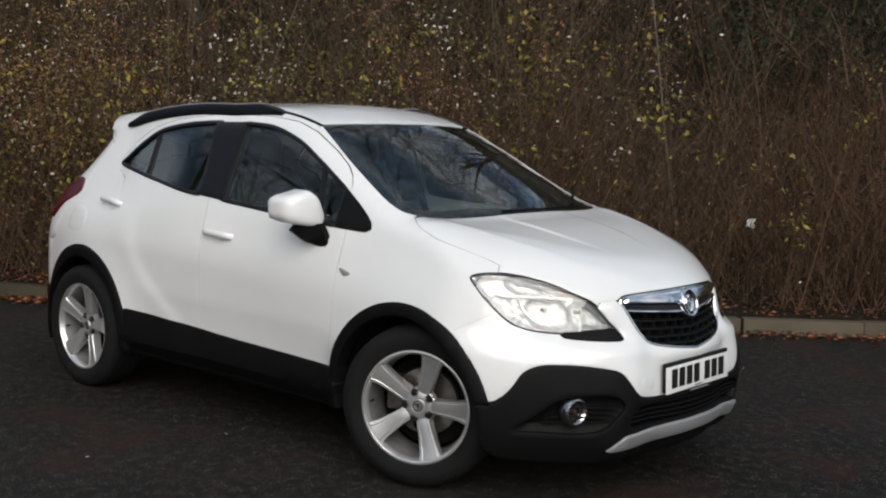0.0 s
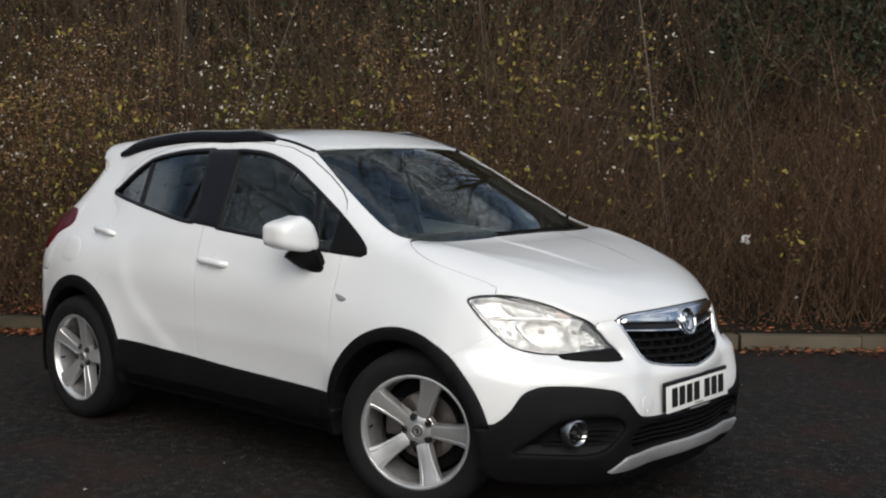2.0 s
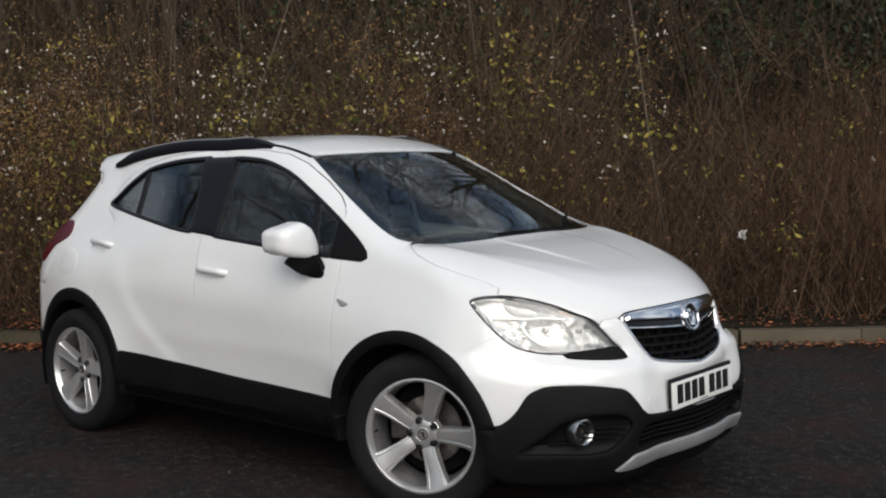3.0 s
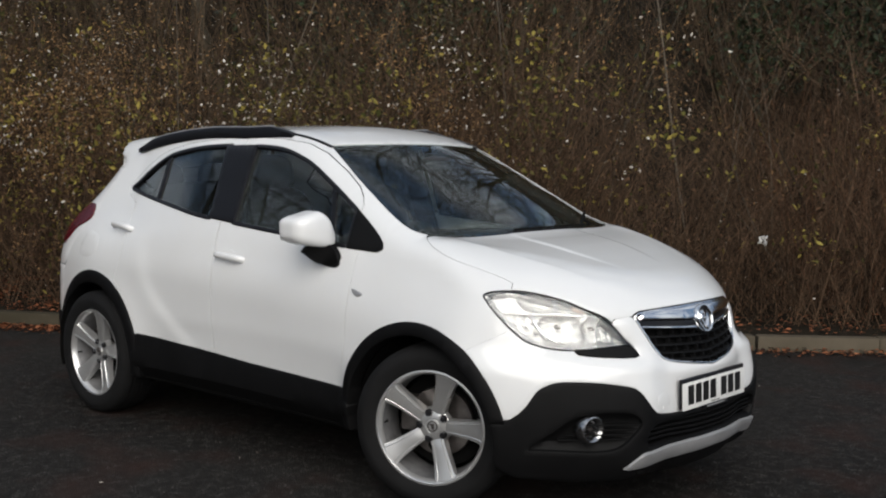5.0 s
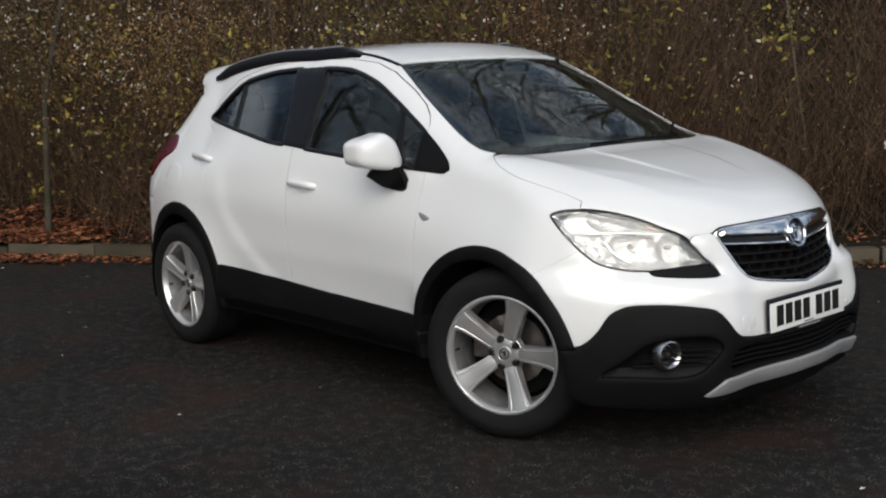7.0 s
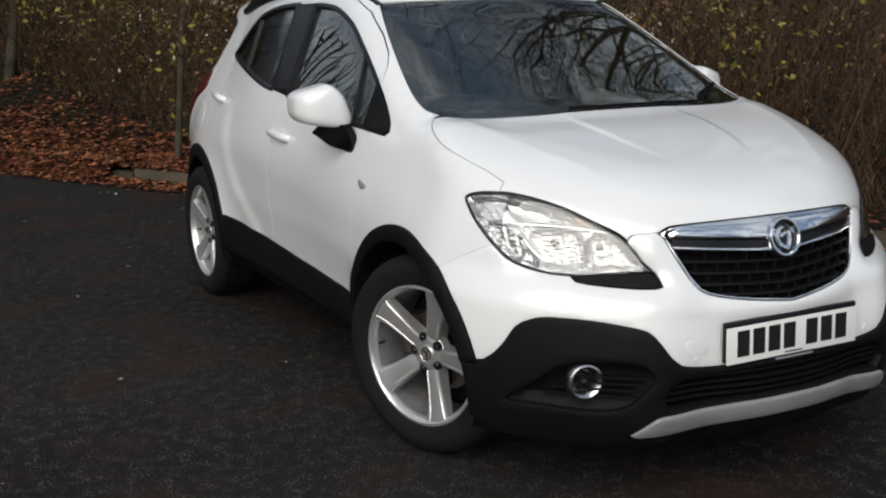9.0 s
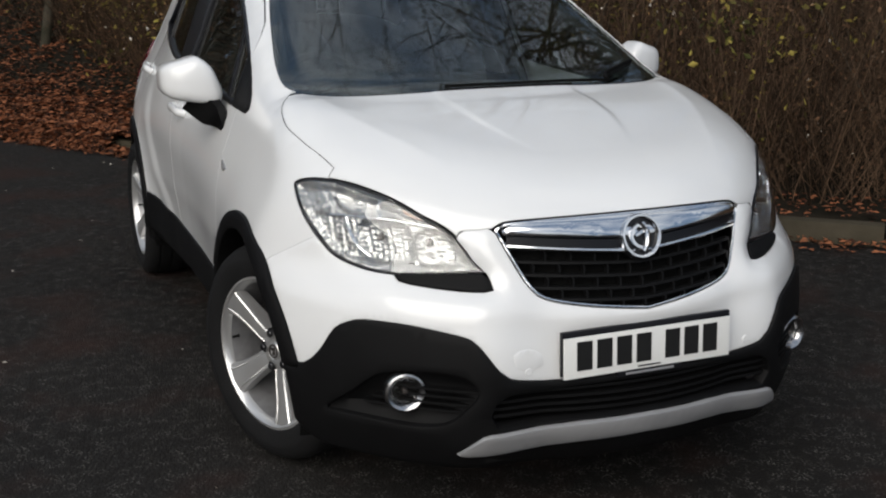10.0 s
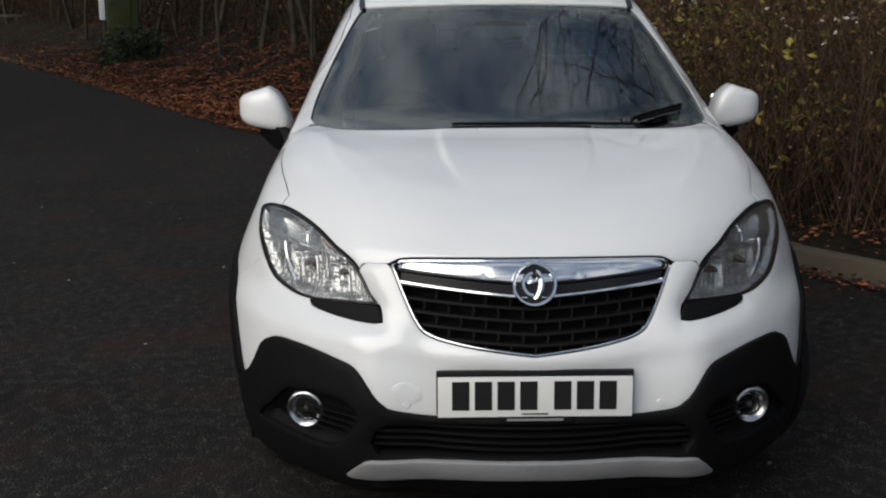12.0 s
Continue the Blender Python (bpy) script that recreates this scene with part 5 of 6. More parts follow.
    device = joined(sweep(bow, ring_section(0.0070, 6), up=(0, 1, 0)), sweep(catmull(leaf, False, 0.006), ring_section(0.0095, 8), up=(0, 1, 0)), block((0.026, 0.010, 0.012), (-0.006, -0.006, 0.006), 0.004, 2, Matrix.Rotation(radians(-30), 4, "Y")))
    badge = None
    for name, bm, mat, label in (("badge", ring, CHROME, "round chrome badge"), ("badge_disc", disc, GLOSS_BLACK, ""), ("badge_device", device, CHROME, "")):
        bmesh.ops.transform(bm, matrix=m, verts=bm.verts)
        badge_ob = part(name, bm, mat, badge or car, label)
        badge = badge or badge_ob


def build_headlamps():
    flat = flat_loop(LAMP)
    for side in (-1, 1):
        def put(name, bm, mat, parent, label=""):
            return part(name, mirrored(bm) if side > 0 else bm, mat, parent, label)

        lamp = put("headlamp", panel([grown(flat, -0.0015), grown(flat, -0.0085)], "front", lift=0.001, edge=0.003, drop=0.05, step=0.03), GLOSS_BLACK, car, "clear headlamp with chrome reflectors and black rim")

        def shape(p, q, d):
            y, z = -np.abs(p[:, 1]), p[:, 2]
            split = 0.861 - 0.17 * np.maximum(y + 0.60, 0)
            lower = 1 / (1 + np.exp((z - split) / 0.003))
            bowls = sum(depth * np.sqrt(np.maximum(1 - ((y - cy) / a) ** 4 - ((z - cz) / b) ** 4, 0)) for cy, cz, a, b, depth in ((-0.640, 0.800, 0.062, 0.054, 0.020), (-0.525, 0.790, 0.050, 0.050, 0.017)))
            upper = 0.024 * np.sqrt(np.maximum(1 - ((y + 0.655) / 0.075) ** 2 - ((z - 0.905) / 0.052) ** 2, 0)) + 0.018 * np.sqrt(np.maximum(1 - ((y + 0.555) / 0.058) ** 2 - ((z - 0.888) / 0.04) ** 2, 0))
            flutes = 0.0009 * np.sin(y * 540 + 0.5 * np.sin(z * 70)) * lower + 0.0006 * np.sin(z * 560 + 3 * np.sin(y * 60)) * (1 - lower)
            chips = (0.0007 + 0.0008 * lower) * np.sin(y * 211 + z * 340) * np.sin(y * 173 - z * 290)
            flutes = flutes + 0.0011 * np.sin(z * 430) * np.sin(y * 130) * lower
            return -np.minimum(np.maximum(d - 0.004, 0) * 0.9, 0.014) - 0.8 * bowls * lower - upper * (1 - lower) + flutes + chips - 0.006 * lower

        put("reflector", panel([grown(flat, -0.006)], "front", lift=-0.008, edge=0, drop=0.002, step=0.0042, rim=0.008, relief=shape), REFLECTOR, lamp, "faceted silver lamp reflector")
        # dividing line, pillar and rib
        put("divider", skin_tube(catmull([(0.40, -0.735, 0.862), (0.47, -0.685, 0.864), (0.545, -0.608, 0.861), (0.625, -0.515, 0.846), (0.672, -0.470, 0.822)], False, 0.012), "front", 0.0022, -0.010, 6), CHROME, lamp, "chrome dividing line")
        put("pillar", skin_tube(catmull([(0.452, -0.708, 0.860), (0.470, -0.706, 0.82), (0.505, -0.693, 0.782), (0.535, -0.672, 0.760)], False, 0.012), "front", 0.0055, -0.014, 8), CHROME, lamp, "chrome pillar")
        put("rib", skin_tube(catmull([(0.52, -0.632, 0.862), (0.50, -0.63, 0.89), (0.475, -0.60, 0.922)], False, 0.012), "front", 0.0042, -0.013, 6), CHROME, lamp)
        for y, z in ((-0.634, 0.806), (-0.528, 0.800)):
            spot = face_points([(y, z)])[0]
            bulb = lathe([(0.0, -0.012), (0.006, -0.010), (0.009, 0.0), (0.010, 0.02)], 14)
            bmesh.ops.transform(bulb, matrix=Matrix.Translation((spot[0] - 0.030, spot[1], spot[2])) @ Matrix.Rotation(radians(60), 4, "Z"), verts=bulb.verts)
            put("bulb", bulb, STEEL, lamp)
        glow = face_points(catmull([(-0.585, 0.885), (-0.575, 0.912), (-0.545, 0.905), (-0.515, 0.880), (-0.520, 0.866), (-0.555, 0.868)], True, 0.008))
        put("indicator", panel([flat_loop(glow)], "front", lift=-0.012, edge=0.003, drop=0.006, step=0.012), AMBER, lamp, "pale pink indicator chamber")
        put("lens", panel([grown(flat, -0.003)], "front", lift=0.001, edge=0, slab=0.003, step=0.035), LENS, lamp, "clear plastic lamp cover").visible_shadow = False
        put("lamp_strip", panel([flat_loop(STRIP)], "front", lift=0.006, edge=0.004, drop=0.03, step=0.015), CLADDING, car, "black strip under the headlamp")


def build_cladding():
    def ring(hub, a0, a1):
        return np.vstack([arc(ARCHES[hub], (ARCH, ARCH_REAR)[hub] + 0.004, a0, a1, 60), arc(ARCHES[hub], 0.398, a1, a0, 60)])

    for hub, a0, a1 in ((0, 13, 190), (1, -10, 192)):
        bm = panel([ring(hub, a0, a1)], "side", lift=0.014, edge=0.012, drop=0.06, step=0.03)
        for b in (mirrored(bm), bm):
            part("wheel_arch_trim", b, CLADDING, car, "black plastic wheel arch trim")
    sill = np.vstack([[(-0.447, 0.451), (-1.18, 0.461), (-1.80, 0.491), (-2.10, 0.505)], [(-2.15, 0.38), (-2.12, 0.25), (-1.9, 0.232)], [(-0.55, 0.232), (-0.45, 0.245), (-0.42, 0.31), (-0.41, 0.38)]])
    bm = panel([sill], "side", lift=0.010, edge=0.012, drop=0.05, step=0.05, relief=lambda p, q, d: 0.012 * np.exp(-((p[:, 2] - 0.36) / 0.05) ** 2) - 0.55 * np.clip(0.33 - p[:, 2], 0, 1))
    for b in (mirrored(bm), bm):
        part("sill_cladding", b, CLADDING, car, "black plastic sill cladding")
    # inner hull behind the shut lines, arch liners, floor and engine bay
    hull = np.vstack([[(-0.44, 0.25), (-2.10, 0.25)], arc(HUBS[1], 0.47, 10, 165), [(-2.90, 0.75), (-2.75, 1.0), (-2.55, 1.06), (-1.5, 1.02), (-0.45, 1.0), (-0.1, 0.95), (0.15, 0.90)], arc(HUBS[0], 0.47, 65, 170)])
    bm = panel([hull], "side", lift=-0.03, edge=0, drop=0, step=0.08)
    for b in (mirrored(bm), bm):
        part("inner_hull", b, DARK, car)
    for hx, hz in HUBS:
        for s in (-1, 1):
            liner = lathe([(0.405, -0.84), (0.42, -0.66), (0.41, -0.52), (0.30, -0.50), (0.0, -0.50)], 40)
            bmesh.ops.translate(liner, vec=(hx, 0, hz), verts=liner.verts)
            geom = [v for v in liner.verts if v.co.z < 0.20]
            bmesh.ops.delete(liner, geom=geom, context="VERTS")
            part("arch_liner", mirrored(liner) if s > 0 else liner, DARK, car)
    part("floor_pan", joined(block((2.6, 1.5, 0.10), (-1.28, 0, 0.27), 0.02), block((0.9, 1.0, 0.10), (-2.7, 0, 0.30), 0.02), block((0.75, 0.9, 0.10), (0.42, 0, 0.27), 0.02)), DARK, car)
    part("engine_bay", block((0.70, 0.98, 0.42), (0.30, 0, 0.56), 0.03), DARK, car)
    part("bulkhead", block((0.05, 1.30, 0.60), (-0.22, 0, 0.70), 0.01), DARK, car)


def build_tail():
    edge = on_skin(REAR_EDGE[:9], "side")
    edge_loop = to_chart(np.vstack([edge[0:3]]), "rear")
    # bumper, tailgate, rear glass
    u0, z0 = edge_loop[0]
    lim = abs(u0) - 0.002
    bump = [(-lim, 0.52), (-lim, 0.80), (lim, 0.80), (lim, 0.52)]
    part("rear_bumper", panel([bump], "rear", step=0.06), PAINT, car, "white rear bumper")
    part("rear_valance", panel([[(-lim - 0.05, 0.24), (-lim - 0.05, 0.515), (lim + 0.05, 0.515), (lim + 0.05, 0.24)]], "rear", lift=0.01, edge=0.01, drop=0.03, step=0.06), CLADDING, car, "black plastic rear valance")
    gate = to_chart(edge[2:9], "rear")
    gate[:, 0] = -np.abs(gate[:, 0])
    g = np.vstack([[(-lim, 0.806)], gate, [(-0.75, 1.42)]])
    loop = np.vstack([g, (g * (-1, 1))[::-1]])
    tail = part("tailgate", panel([loop], "rear", step=0.05), PAINT, car, "white tailgate")
    part("rear_window", panel([[(-0.75, 1.10), (-0.66, 1.38), (0.66, 1.38), (0.75, 1.10)]], "rear", lift=0.004, edge=0.004, step=0.05), GLOSS_BLACK, car, "dark tinted rear window")
    lamp = catmull([(-2.775, 1.165), (-2.75, 1.10), (-2.80, 1.062), (-2.89, 1.025), (-2.96, 0.965), (-3.02, 0.925), (-3.06, 0.97), (-3.0, 1.08), (-2.87, 1.165)], True, 0.02)
    bm = panel([lamp], "side", lift=0.008, edge=0.010, drop=0.03, step=0.025)
    for b in (mirrored(bm), bm):
        part("tail_lamp", b, RED_LENS, car, "red tail lamp wrapping the rear corner")


build_nose()
build_grille()
build_headlamps()
build_cladding()
build_tail()
# ---- wheels ----
def build_wheel(hub, side, phase, steer):
    """A five-spoke alloy wheel; the outer face looks to -y before it is placed."""
    lip = 0.243
    barrel = lathe([(lip, -0.100), (lip + 0.004, -0.104), (lip - 0.006, -0.106), (lip - 0.014, -0.098), (lip - 0.020, -0.078), (lip - 0.012, -0.076), (lip, -0.100)], 72)
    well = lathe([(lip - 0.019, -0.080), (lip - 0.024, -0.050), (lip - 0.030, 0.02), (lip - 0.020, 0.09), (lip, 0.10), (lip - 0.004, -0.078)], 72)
    hub_disc = lathe([(0.0, -0.062), (0.030, -0.062), (0.034, -0.066), (0.060, -0.064), (0.074, -0.056), (0.080, -0.03), (0.060, 0.0), (0.0, 0.0)], 48)
    place = Matrix.Translation((hub[0] - (0.030 if steer else 0), side * 0.692, hub[1] + (0.012 if steer else 0))) @ Matrix.Rotation(radians(steer), 4, "Z") @ Matrix.Translation((0, side * 0.062, 0)) @ (Matrix.Identity(4) if side < 0 else Matrix.Rotation(math.pi, 4, "Z"))
    wheel = part("wheel", joined(barrel, hub_disc), ALLOY, car, "silver five-spoke alloy wheel")
    wheel.matrix_basis = place
    part("rim_well", well, ALLOY_SHADE, wheel, "silver inner rim with its shade painted into the colour")
    tyre = lathe([(0.236, -0.085), (0.246, -0.108), (0.262, -0.116), (0.285, -0.1175), (0.296, -0.119), (0.302, -0.117), (0.320, -0.111), (0.335, -0.098), (0.344, -0.080), (0.3465, -0.060), (0.340, -0.057), (0.340, -0.050), (0.347, -0.047), (0.348, -0.004), (0.341, -0.002), (0.341, 0.004), (0.348, 0.006), (0.347, 0.05), (0.340, 0.053), (0.340, 0.058), (0.346, 0.062), (0.337, 0.098), (0.30, 0.115), (0.25, 0.108), (0.236, 0.09)], 96)
    part("tyre", tyre, RUBBER, wheel, "black rubber tyre")
    disc = lathe([(0.05, 0.045), (0.06, 0.02), (0.145, 0.02), (0.147, 0.045)], 48)
    part("brake_disc", disc, STEEL, wheel, "worn steel brake disc")
    part("back_plate", lathe([(0.0, 0.07), (0.20, 0.07), (0.205, 0.08)], 32), DARK, wheel)
    caliper = block((0.075, 0.07, 0.15), (-0.135, 0.03, 0.03), 0.015)
    part("brake_caliper", caliper, STEEL, wheel, "dull brake caliper")
    for k in range(5):
        a = radians(phase + 72 * k)
        # spoke: sections from hub to lip (radius, half width, face depth, thickness)
        keys = ((0.050, 0.031, -0.060, 0.05), (0.075, 0.0300, -0.068, 0.05), (0.110, 0.0325, -0.074, 0.045), (0.150, 0.0370, -0.080, 0.04), (0.190, 0.0430, -0.088, 0.035), (0.215, 0.0500, -0.095, 0.03), (0.232, 0.062, -0.099, 0.03))
        bm = bmesh.new()
        rings = []
        for r, w, y, thick in keys:
            sec = ((-w, y + thick), (-w, y + 0.012), (-w * 0.96, y + 0.003), (-w * 0.74, y + 0.002), (-w * 0.66, y - 0.002), (-w * 0.60, y), (0, y - 0.002), (w * 0.60, y), (w * 0.66, y - 0.002), (w * 0.74, y + 0.002), (w * 0.96, y + 0.003), (w, y + 0.012), (w, y + thick))
            rings.append([bm.verts.new((r * math.cos(a) - c * math.sin(a), d, r * math.sin(a) + c * math.cos(a))) for c, d in sec])
        for p, q in zip(rings[:-1], rings[1:]):
            for i in range(len(p)):
                bm.faces.new((p[i], p[(i + 1) % len(p)], q[(i + 1) % len(q)], q[i]))
        bm.faces.new(rings[0])
        bm.faces.new(rings[-1][::-1])
        bmesh.ops.recalc_face_normals(bm, faces=bm.faces)
        part("spoke", bm, ALLOY, wheel, sharp=25)
        b = a + radians(36)
        nut = lathe([(0.0, -0.010), (0.009, -0.010), (0.0115, -0.007), (0.012, 0.002), (0.0165, 0.001), (0.0175, -0.001), (0.018, 0.006)], 12)
        bmesh.ops.translate(nut, vec=(0.0565 * math.cos(b), -0.066, 0.0565 * math.sin(b)), verts=nut.verts)
        part("wheel_nut", nut, NUT, wheel)
    cap = lathe([(0.0, -0.071), (0.026, -0.070), (0.029, -0.067), (0.030, -0.060)], 32)
    part("centre_cap", cap, ALLOY, wheel, "silver centre cap")
    mark = lathe([(0.017, -0.0705), (0.018, -0.0735), (0.022, -0.0735), (0.023, -0.070)], 32)
    part("cap_ring", joined(mark, block((0.012, 0.004, 0.024), (0.003, -0.0715, 0), 0.001), block((0.018, 0.004, 0.008), (-0.003, -0.0715, 0.006), 0.001)), STEEL, wheel)
    valve = lathe([(0.0, -0.012), (0.004, -0.012), (0.004, 0.01), (0.006, 0.012)], 10)
    b = radians(phase + 180)
    bmesh.ops.translate(valve, vec=(0.212 * math.cos(b), -0.07, 0.212 * math.sin(b)), verts=valve.verts)
    part("valve", valve, RUBBER, wheel)


for hub, phase, steer in ((HUBS[0], 0, 21), (HUBS[1], 8, 0)):
    for side in (-1, 1):
        build_wheel(hub, side, phase if side < 0 else 180 - phase, steer)
# ---- mirrors, rails, plate, wipers and cabin ----
def superbox(size, power=3.2, cuts=(20, 12)):
    """A rounded box: a ball with squared-off sides."""
    bm = bmesh.new()
    bmesh.ops.create_uvsphere(bm, u_segments=cuts[0] * 2, v_segments=cuts[1] * 2, radius=1)
    for v in bm.verts:
        k = (abs(v.co.x) ** power + abs(v.co.y) ** power + abs(v.co.z) ** power) ** (1 / power)
        v.co = Vector((v.co.x / k * size[0] / 2, v.co.y / k * size[1] / 2, v.co.z / k * size[2] / 2))
    return bm


def build_mirrors():
    for side in (-1, 1):
        shell = superbox((0.150, 0.205, 0.160), 4.4)
        for v in shell.verts:
            out = (0.1075 - v.co.y) / 0.215                    # 0 at the door, 1 at the tip
            v.co.x -= 0.035 * out + 0.09 * max(0, out - 0.45) ** 2
            top = max(v.co.z, 0)
            v.co.z -= top * (0.60 * max(0, out - 0.30) ** 1.15 + 1.2 * max(0, 0.30 - out) ** 1.2)
            v.co.z += 0.034 * (out - 0.5) * min(max(-v.co.z / 0.06, 0), 1)
            v.co.y -= 0.42 * max(v.co.z + 0.04, 0) * max(0, 1 - 1.5 * out)
            v.co.x -= 0.10 * max(v.co.z, 0)
        bmesh.ops.translate(shell, vec=(-0.640, -0.904, 1.150), verts=shell.verts)
        glass_bm = superbox((0.012, 0.16, 0.105), 4.0)
        bmesh.ops.translate(glass_bm, vec=(-0.752, -0.915, 1.140), verts=glass_bm.verts)
        line = catmull([(-0.60, -0.795, 0.985), (-0.605, -0.825, 1.02), (-0.625, -0.865, 1.06), (-0.64, -0.90, 1.095)], False, 0.015)
        arm = sweep(line, lambda t: [(a * (0.9 + 0.5 * t), b) for a, b in ((-0.045, -0.018), (0.035, -0.022), (0.05, 0.0), (0.035, 0.022), (-0.045, 0.018), (-0.055, 0.0))], up=(0, -1, 0.6))
        base = superbox((0.10, 0.035, 0.05), 3.0)
        bmesh.ops.translate(base, vec=(-0.60, -0.806, 0.985), verts=base.verts)
        under = superbox((0.13, 0.12, 0.03), 3.0)
        for v in under.verts:
            out = (0.10 - v.co.y) / 0.2
            v.co.x -= 0.06 * out
        bmesh.ops.translate(under, vec=(-0.652, -0.885, 1.088), verts=under.verts)
        mirror = part("wing_mirror", mirrored(shell) if side > 0 else shell, PAINT, car, "white wing mirror on a black arm")
        part("mirror_glass", mirrored(glass_bm) if side > 0 else glass_bm, MIRROR, mirror, "silvered mirror glass")
        arm = joined(arm, base)
        part("arm", mirrored(arm) if side > 0 else arm, CLADDING, mirror, "black plastic arm")
        part("underside", mirrored(under) if side > 0 else under, CLADDING, mirror)


def build_rails():
    for side in (-1, 1):
        xs = np.linspace(-2.47, -1.16, 46)
        base = on_skin(np.stack([xs, -(0.578 - 0.030 * np.clip((xs + 1.5) / 0.4, 0, 1))], 1), "top")
        share = np.linspace(0, 1, 46)
        rise = 0.037 * np.clip(np.minimum(share / 0.10, (1 - share) / 0.12), 0, 1) ** 0.7 - 0.004
        bm = bmesh.new()
        rings = []
        for p, h in zip(base, rise):
            h = h + 0.006
            rings.append([bm.verts.new((p[0], p[1] + a, p[2] + b)) for a, b in ((-0.024, -0.02), (-0.024, h * 0.55), (-0.018, h * 0.9), (-0.008, h), (0.006, h), (0.014, h * 0.9), (0.020, h * 0.5), (0.022, -0.02))])
        for p, q in zip(rings[:-1], rings[1:]):
            for i in range(len(p)):
                bm.faces.new((p[i], p[(i + 1) % 8], q[(i + 1) % 8], q[i]))
        bm.faces.new(rings[0][::-1]), bm.faces.new(rings[-1])
        bmesh.ops.recalc_face_normals(bm, faces=bm.faces)
        rail = part("roof_rail", mirrored(bm) if side > 0 else bm, GLOSS_BLACK, car, "satin black raised roof rail")
        line = base[5:-5] + np.stack([np.zeros(36), np.full(36, -0.002), rise[5:-5] + 0.008], 1)
        trim = sweep(line, ring_section(0.0035, 6))
        part("rail_trim", mirrored(trim) if side > 0 else trim, SILVER, rail, "thin silver line along the rail")
        ditch = on_skin(catmull([(-1.20, -0.549), (-1.08, -0.546), (-0.99, -0.542), (-0.905, -0.536)], False, 0.03), "top")
        ditch = sweep(ditch + skin_normal(ditch) * 0.001, [(-0.012, -0.006), (0.012, -0.006), (0.010, 0.003), (-0.010, 0.003)])
        part("ditch_strip", mirrored(ditch) if side > 0 else ditch, GLOSS_BLACK, car, "black moulding from the rail to the windscreen")
        # wing repeater
        mark = panel([catmull([(-0.438, 0.896), (-0.393, 0.888), (-0.365, 0.876), (-0.393, 0.864), (-0.418, 0.872)], True, 0.008)], "side", lift=0.004, edge=0.003, drop=0.006, step=0.01)
        part("wing_repeater", mirrored(mark) if side > 0 else mark, SILVER, car, "small clear wing repeater lamp")


def build_plate():
    x = 0.864
    tilt = Matrix.Rotation(radians(-2), 4, "Y")
    lift = Matrix.Translation((x, 0, 0.5205)) @ tilt
    backing = block((0.014, 0.528, 0.122), (0.004, 0, 0.009), 0.005)
    white = block((0.006, 0.520, 0.111), (0.014, 0, -0.002), 0.002)
    holder = block((0.010, 0.20, 0.016), (0.016, 0, -0.064), 0.002)
    for bm in (backing, white, holder):
        bmesh.ops.transform(bm, matrix=lift, verts=bm.verts)
    plate = part("number_plate", backing, GLOSS_BLACK, car, "white number plate in a black holder, characters as bars")
    part("plate_face", white, PLATE_WHITE, plate, "white reflective plate face")
    part("holder_strip", holder, GLOSS_BLACK, plate)
    # seven plain bars in two groups, and the small maker's line
    y = -0.222
    for k in range(7):
        bar = block((0.003, 0.046, 0.079), (0.0175, y + 0.023, 0.002), 0.0006, 1)
        bmesh.ops.transform(bar, matrix=lift, verts=bar.verts)
        part("character_bar", bar, PLATE_BLACK, plate)
        y += 0.0605 + (0.030 if k == 3 else 0)
    small = block((0.002, 0.07, 0.004), (0.0175, 0.0, -0.049), 0.0004, 1)
    bmesh.ops.transform(small, matrix=lift, verts=small.verts)
    part("maker_line", small, PLATE_BLACK, plate)
    web = block((0.002, 0.15, 0.006), (0.0215, 0.0, -0.064), 0.0004, 1)
    bmesh.ops.transform(web, matrix=lift, verts=web.verts)
    part("holder_line", web, SILVER, plate)


def build_wipers():
    for points, lift in ((((-0.070, 0.42), (-0.058, 0.30), (-0.043, 0.02), (-0.050, -0.20)), 0.008), (((-0.055, 0.40), (-0.10, 0.42), (-0.16, 0.50), (-0.235, 0.605)), 0.018)):
        p = on_skin(catmull(points, False, 0.02), "top")
        arm = sweep(p + skin_normal(p) * lift, [(-0.006, -0.004), (0.006, -0.004), (0.004, 0.005), (-0.004, 0.005)])
        wiper = part("wiper", arm, DARK, car, "black wiper arm resting on the glass")
        blade = sweep(p[len(p) // 4:] + skin_normal(p[len(p) // 4:]) * (lift - 0.012), [(-0.004, -0.008), (0.004, -0.008), (0.006, 0.004), (-0.006, 0.004)])
        part("blade", blade, RUBBER, wiper)
    cowl = on_skin(np.vstack([[(x, y) for x, y in SCREEN_EDGE if x > -0.13]]), "top")
    both = np.vstack([cowl, (cowl * (1, -1, 1))[::-1]])
    part("cowl", sweep(both - (0.012, 0, 0.012), [(-0.04, -0.006), (0.03, -0.006), (0.03, 0.006), (-0.04, 0.006)]), CLADDING, car, "black scuttle panel below the windscreen")


